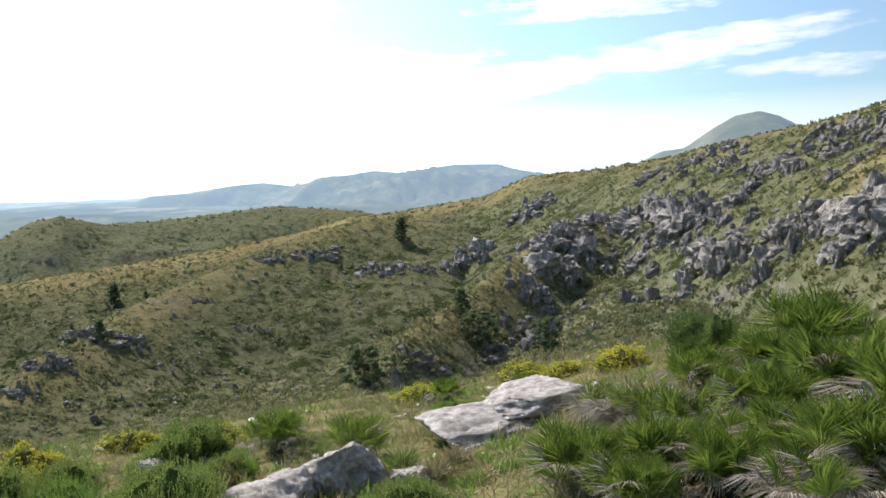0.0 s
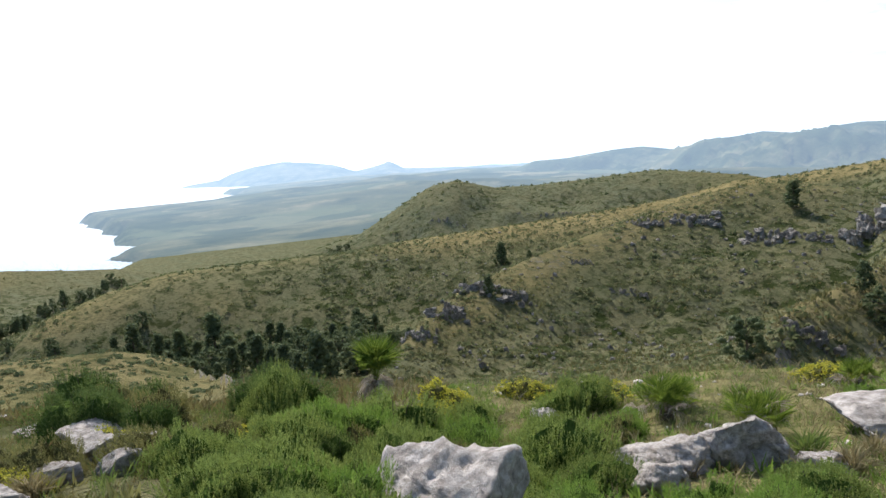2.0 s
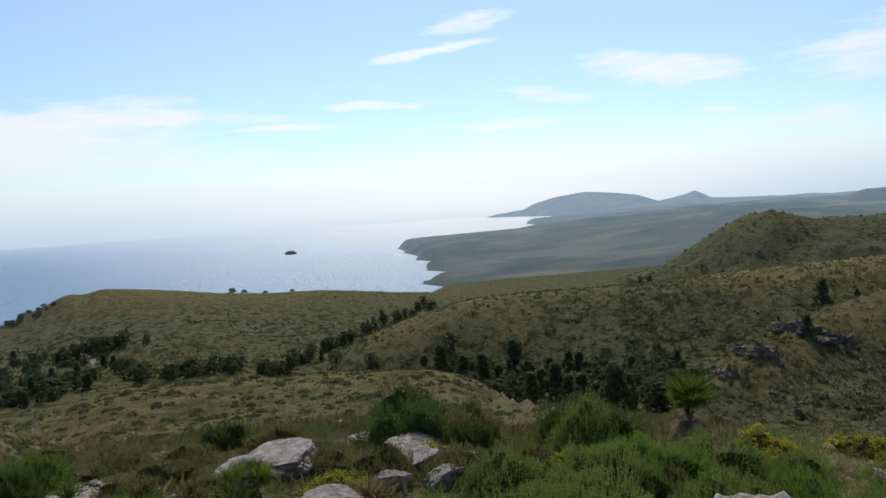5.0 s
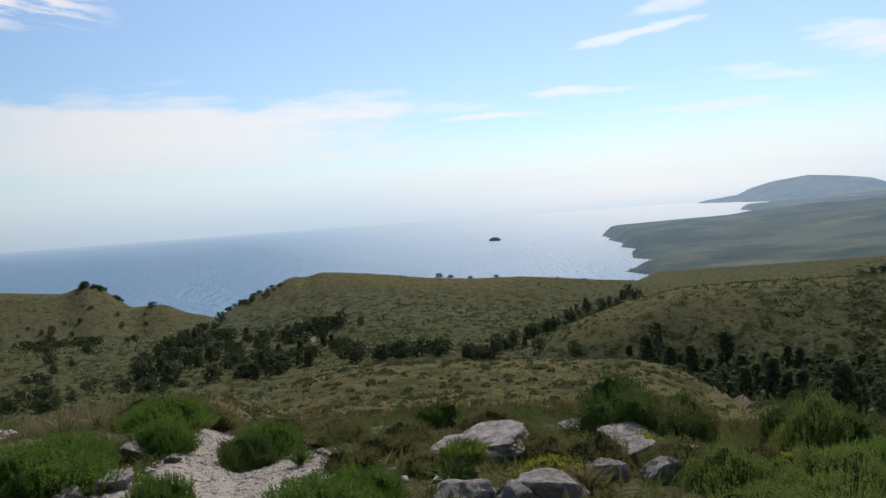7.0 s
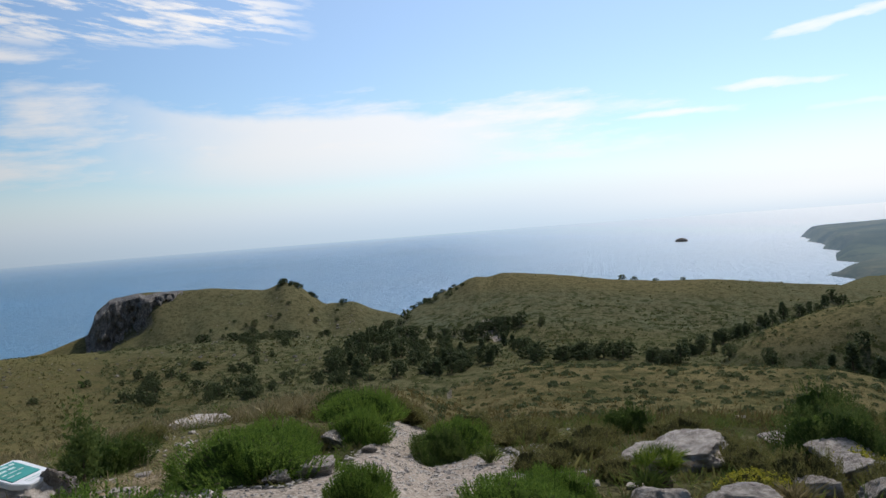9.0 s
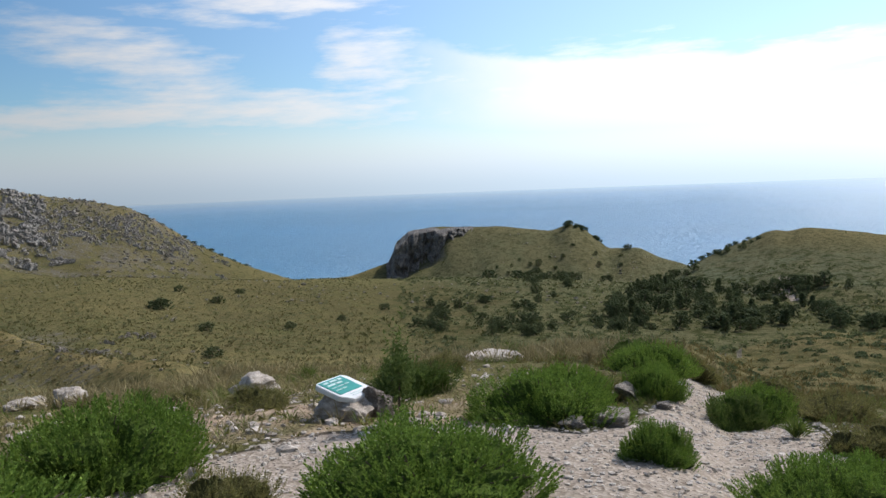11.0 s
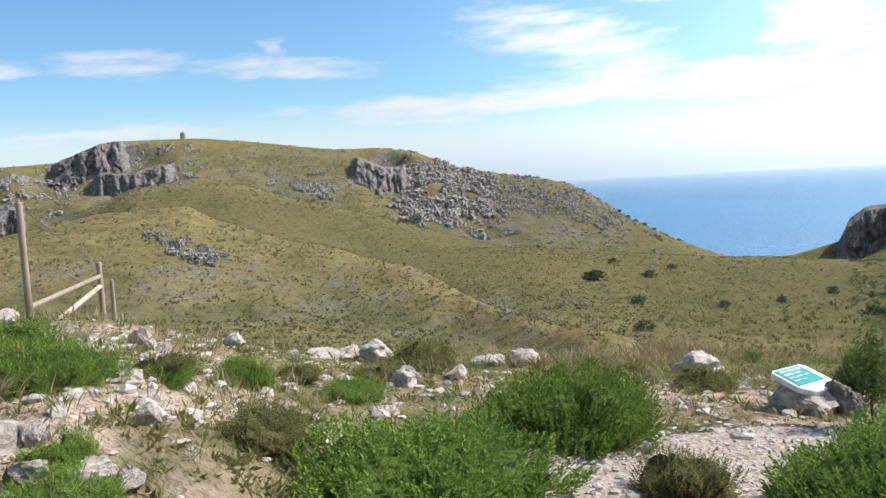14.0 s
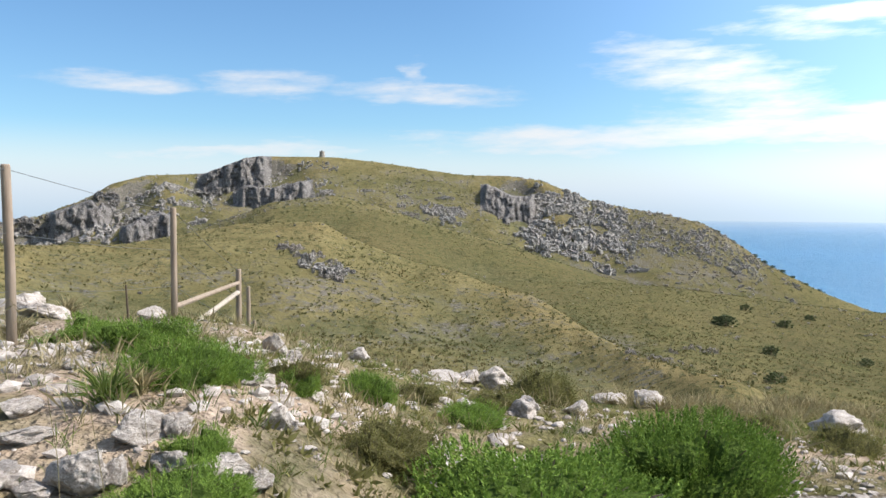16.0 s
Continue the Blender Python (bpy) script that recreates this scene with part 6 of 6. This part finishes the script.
for row, words in enumerate(((0.06, 0.09, 0.05), (0.10, 0.07), (0.05, 0.08, 0.06), (0.07, 0.05))):
    at = -0.145
    for ln in words:
        printed("text_bar", slab(ln, 0.022 if row < 2 else 0.012, 0.004, at + ln / 2, 0.115 - row * 0.045, 0.0215, 0.001), M_LETTER, plate)
        at += ln + 0.018
for row in range(2):
    printed("text_bar", slab(0.16, 0.008, 0.004, 0.0, -0.115 - row * 0.025, 0.0155, 0.001), M_LETTER, plate)
M_SIGNSTONE = rock_material("brown_grey_stone", (0.17, 0.135, 0.105), (0.36, 0.30, 0.245), (0.60, 0.53, 0.45))
sv2, sf2 = stone_shape(71, 4, 10, 0.12, 1.0, 0.5)
stone = new("stone_base", mesh_of("stone_base", sv2, sf2, M_ROCK))
stone.parent = sign
stone.matrix_basis = tilt.inverted() @ Matrix.Translation((0, 0, -0.175)) @ pose(0, 0, 0, 0, 0, 30) @ Matrix.Diagonal((0.74, 0.62, 0.40, 1))
tagged(stone, "rough grey limestone block")
p2 = p + right * 0.27 - away * 0.06
side_stone = new("boulder", mesh_of("boulder", *STONES[3], M_SIGNSTONE))
side_stone.matrix_basis = pose(p2.x, p2.y, p2.z + 0.1, 0, 0, 40) @ Matrix.Diagonal((0.36, 0.34, 0.42, 1))
tagged(side_stone, "brown-grey stone leaning beside the sign", "boulder", "boulders on the near ground")
# slim sapling next to the sign
p3 = spot(127.6, 6.6)
sap = root("sapling", "slim young shrub with a thin stem beside the sign", "shrub", "", pose(*p3))
part("stem", mesh_of("stem", *stalk([(0, 0, -0.03), (0.01, 0, 0.2), (-0.01, 0, 0.42)], [0.012, 0.01, 0.006], 6), M_BARK), sap)
g = np.random.default_rng(5)
cb = g.normal(size=(900, 3)) * np.array([0.055, 0.055, 0.15]) + np.array([0, 0, 0.40])
part("foliage", quad_mesh("foliage", leaves(cb, g.normal(size=(900, 3)) + np.array([0, 0, 0.8]), g.uniform(0.03, 0.06, 900), g.uniform(0.012, 0.02, 900)), M_DARKLEAF), sap)

# ---- wooden fence ----
M_WOOD = plain_material("weathered_wood", (0.22, 0.16, 0.11), (0.42, 0.33, 0.24), 14, 0.85, 0.01, stretch=(1, 1, 0.12))
M_PALEWOOD = plain_material("pale_split_wood", (0.40, 0.33, 0.25), (0.58, 0.50, 0.40), 14, 0.85, 0.01, stretch=(1, 1, 0.12))
M_WIRE = plain_material("dull_wire", (0.12, 0.12, 0.12), (0.22, 0.21, 0.20), 30, 0.5, metal=0.8)


def post_mesh(name, high, rad, material, lean=0.0):
    v, f = stalk([(0, 0, -0.25), (0, 0, high * 0.4), (lean, 0, high - 0.02), (lean, 0.0, high)], [rad * 1.05, rad, rad * 0.94, rad * 0.82], 14)
    return mesh_of(name, v, f, material, True)


fence = root("wire_fence", "weathered round wooden fence posts with braces and wire", "fence")
tops = []
for a, d, h, rad in [(189.0, 7.95, 1.5, 0.041), (180.2, 11.05, 1.40, 0.040), (176.4, 14.2, 1.26, 0.045), (175.9, 16.6, 1.15, 0.04), (175.6, 18.6, 1.15, 0.04), (175.3, 20.6, 1.1, 0.04), (200, 6.2, 1.5, 0.047)]:
    p = spot(a, d)
    ob = part("post", post_mesh("post", h, rad, M_WOOD, 0.02 if d < 8 else 0.0), fence)
    ob.matrix_basis = pose(*p)
    tops.append((p, h))


def beam(name, a, b, rad, material, parent):
    return part(name, mesh_of(name, *stalk([tuple(a), tuple(Vector(a).lerp(Vector(b), 0.5)), tuple(b)], [rad, rad * 0.97, rad * 0.95], 8), material), parent)


(p1, h1), (p2, h2), (p3, h3) = tops[0], tops[1], tops[2]
brace_foot = spot(180.0, 12.5)
beam("brace", p2 + Vector((0, 0, 0.16)), p3 + Vector((0, 0, h3 * 0.82)), 0.035, M_WOOD, fence)
ob = beam("brace", brace_foot + Vector((0, 0, 0.0)), p3 + Vector((0, 0, h3 * 0.70)), 0.04, M_PALEWOOD, fence)
ob["label"] = "pale split-wood brace"
order = [6, 0, 1, 2, 3, 4, 5]
for frac in (0.97, 0.62, 0.3):
    for i, j in zip(order, order[1:]):
        (pa, ha), (pb, hb) = tops[i], tops[j]
        a, b = pa + Vector((0, 0, ha * frac)), pb + Vector((0, 0, hb * frac))
        mid = a.lerp(b, 0.5) - Vector((0, 0, 0.03))
        part("wire", mesh_of("wire", *stalk([tuple(a), tuple(mid), tuple(b)], [0.003] * 3, 4), M_WIRE), fence)
p = spot(182.8, 9.8)
stake = new("stake", post_mesh("stake", 0.45, 0.012, M_BARK))
stake.matrix_basis = pose(p.x, p.y, p.z, 2, 3, 0)
tagged(stake, "thin dark wooden stake by the fence", "stake")
# ---- grass, pebbles ----
M_GRASS = leaf_material("meadow_grass", (0.085, 0.125, 0.028), (0.20, 0.245, 0.06), 0.35)
M_STRAW = leaf_material("dry_grass", (0.20, 0.16, 0.07), (0.42, 0.35, 0.19), 0.25)


M_GRAVEL = rock_material("beige_gravel", (0.26, 0.225, 0.185), (0.46, 0.41, 0.35), (0.66, 0.60, 0.53), None, 1.0, 0.01)


def scatter_grass(name, tufts, per, az0, az1, r0, r1, s0, s1, material, label, seed, patch=1.2, loose=0.3, spread=0.5, thin=0.035):
    g = np.random.default_rng(seed)
    m = int(tufts * 2.0)
    a, d = g.uniform(az0, az1, m), r0 + (r1 - r0) * g.uniform(0, 1, m) ** 0.8
    x, y = polar_xy(a, d)
    keep = np.argsort(-(fbm(x / patch, y / patch, 3, seed) + g.uniform(-loose, loose, m)))[:tufts]
    x, y = x[keep], y[keep]
    on = track_near(x, y) < 0.2
    x, y = x[on], y[on]
    z = ground_z(x, y)
    n = len(x)
    s = np.repeat(s0 + (s1 - s0) * g.uniform(0, 1, n) ** 1.5, per)
    b = np.repeat(np.stack([x, y, z - 0.01], -1), per, 0)
    b[:, :2] += g.normal(size=(n * per, 2)) * 0.16 * s[:, None]
    w = np.concatenate([g.normal(size=(n * per, 2)) * spread, np.full((n * per, 1), 1.0)], -1)
    ln = s * g.uniform(0.5, 1.1, n * per)
    q = leaves(b, w, ln, ln * thin * g.uniform(0.7, 1.6, n * per), 0.18)
    return tagged(new(name, quad_mesh(name, q, material)), label, "grass", kind="stuff")


scatter_grass("grass", 4000, 12, 0, 82, 3.2, 15, 0.08, 0.24, M_GRASS, "green grass between shrubs and rocks", 61)
scatter_grass("dry_grass", 1400, 14, 0, 62, 3.2, 15, 0.1, 0.3, M_STRAW, "straw-coloured dry grass between the shrubs", 62)
scatter_grass("grass", 1300, 14, 82, 122, 4.5, 16, 0.08, 0.22, M_GRASS, "green grass between shrubs and rocks", 63)
scatter_grass("dry_grass", 1700, 13, 60, 120, 4.5, 18, 0.08, 0.24, M_BROWNGRASS, "straw-coloured dry grass between the shrubs", 64)
scatter_grass("grass", 1500, 14, 122, 194, 3.4, 15, 0.06, 0.2, M_GRASS, "short green grass on stony ground", 65, 0.9)
scatter_grass("dry_grass", 1500, 12, 122, 194, 4.0, 16, 0.08, 0.3, M_STRAW, "dry grass on stony ground", 66, 0.9)
# taller tussocks with arching blades
TUSSOCKS = [(34.4, 7.4, 0.45), (32.0, 7.0, 0.4), (30.6, 7.6, 0.35), (182.4, 4.9, 0.36), (181, 5.1, 0.28), (189, 8.5, 0.4), (186.5, 11, 0.4), (92.5, 5.6, 0.3), (84, 5.2, 0.3), (148, 11, 0.35), (102.5, 7.2, 0.25), (144.6, 10.6, 0.35), (115, 11.5, 0.35), (128, 12, 0.4), (120, 13.5, 0.4), (134, 13, 0.4)]
g = np.random.default_rng(88)
for a, d, s in TUSSOCKS:
    p = spot(a, d)
    n = 130
    b = np.array(p) * 0 + np.concatenate([g.normal(size=(n, 2)) * 0.08 * s, np.zeros((n, 1))], -1)
    w = np.concatenate([g.normal(size=(n, 2)) * 0.5, np.ones((n, 1))], -1)
    ob = new("grass_tussock", quad_mesh("grass_tussock", leaves(b, w, s * g.uniform(0.6, 1.15, n), np.full(n, 0.011), 0.3), M_STRAW if g.uniform() < 0.5 else M_GRASS))
    ob.matrix_basis = pose(*p)
    tagged(ob, "tall arching grass tussock on the stony ground", "grass tussock", "grass tussocks")

scatter_rocks("gravel", 13000, 98, 168, 2.6, 12, 0.010, 0.055, "pale beige gravel on the trodden path", 74, 1.0, M_GRAVEL, True)
scatter_rocks("pebbles", 3000, 96, 194, 2.6, 10.5, 0.012, 0.07, "pale pebbles and gravel on the trodden ground", 71, 0.3, M_ROCK)
scatter_rocks("loose_stones", 420, 158, 194, 2.8, 9, 0.05, 0.24, "loose pale limestone pieces on the bare soil", 75, 0.2, M_ROCK)
scatter_rocks("loose_stones", 900, 120, 194, 2.8, 11, 0.04, 0.17, "loose pale limestone pieces on the ground", 72, 0.25, M_ROCK)
scatter_rocks("loose_stones", 160, 20, 98, 3.5, 13, 0.05, 0.2, "loose pale limestone pieces in the grass", 73, 0.3, M_ROCK)

scatter_grass("dry_grass", 1300, 12, 106, 152, 11.5, 16.5, 0.16, 0.42, M_STRAW, "tall golden-brown grass along the hill edge", 67, 1.5)
scatter_grass("dry_grass", 700, 16, 0, 24, 4.2, 10, 0.2, 0.45, M_STRAW, "pale dry grass among the fan palms", 68, 0.8, 0.3, 0.7, 0.017)
# oat stalks with drooping seed heads
g = np.random.default_rng(12)
for a, d, h in [(177.6, 2.9, 0.9), (180.4, 3.0, 1.0), (176.2, 3.1, 0.75), (183.2, 3.2, 1.05), (172.6, 2.6, 0.6)]:
    p = spot(a, d)
    bend = Vector((math.cos(a * 7), math.sin(a * 7), 0)) * 0.14 * h
    pts = [(0, 0, -0.02), tuple(bend * 0.15 + Vector((0, 0, h * 0.5))), tuple(bend * 0.5 + Vector((0, 0, h * 0.85))), tuple(bend * 1.1 + Vector((0, 0, h)))]
    e = root("oat_stalk", "thin dry oat stalk with a drooping seed head", "grass stalk", "oat stalks", pose(*p))
    part("stem", mesh_of("stem", *stalk(pts, [0.0018, 0.0015, 0.001, 0.0008], 4), M_STRAW), e)
    n = 16
    f = np.linspace(0, 1, n)[:, None]
    b = np.array(pts[2]) * (1 - f) + np.array(pts[3]) * f
    head = part("seed_head", mesh_of("seed_head", *stalk([pts[2], pts[3]], [0.001, 0.0007], 3), M_STRAW), e)
    for q in leaves(b, g.normal(size=(n, 3)) * 0.5 + np.array([0, 0, -0.8]), np.full(n, 0.035), np.full(n, 0.008)):
        part("grain", quad_mesh("grain", q[None], M_STRAW), head)

scatter_tufts("low_herbs", 2000, 128, 182, 3.6, 13, 0.05, 0.12, 13, M_OLIVE, "low olive-green herbs on the stony soil", 91, 0.8, 0.5, 1.3, 0.5)
scatter_tufts("low_herbs", 900, 64, 120, 4.0, 13, 0.06, 0.18, 22, M_OLIVE, "low olive-brown herbs between the shrubs", 92, 1.2, 0.3, 0.9, 0.28)
scatter_tufts("low_herbs", 700, 2, 64, 4.0, 14, 0.08, 0.22, 20, M_FRESH, "low fresh-green herbs between the rocks", 93, 1.2, 0.3, 0.8, 0.25)
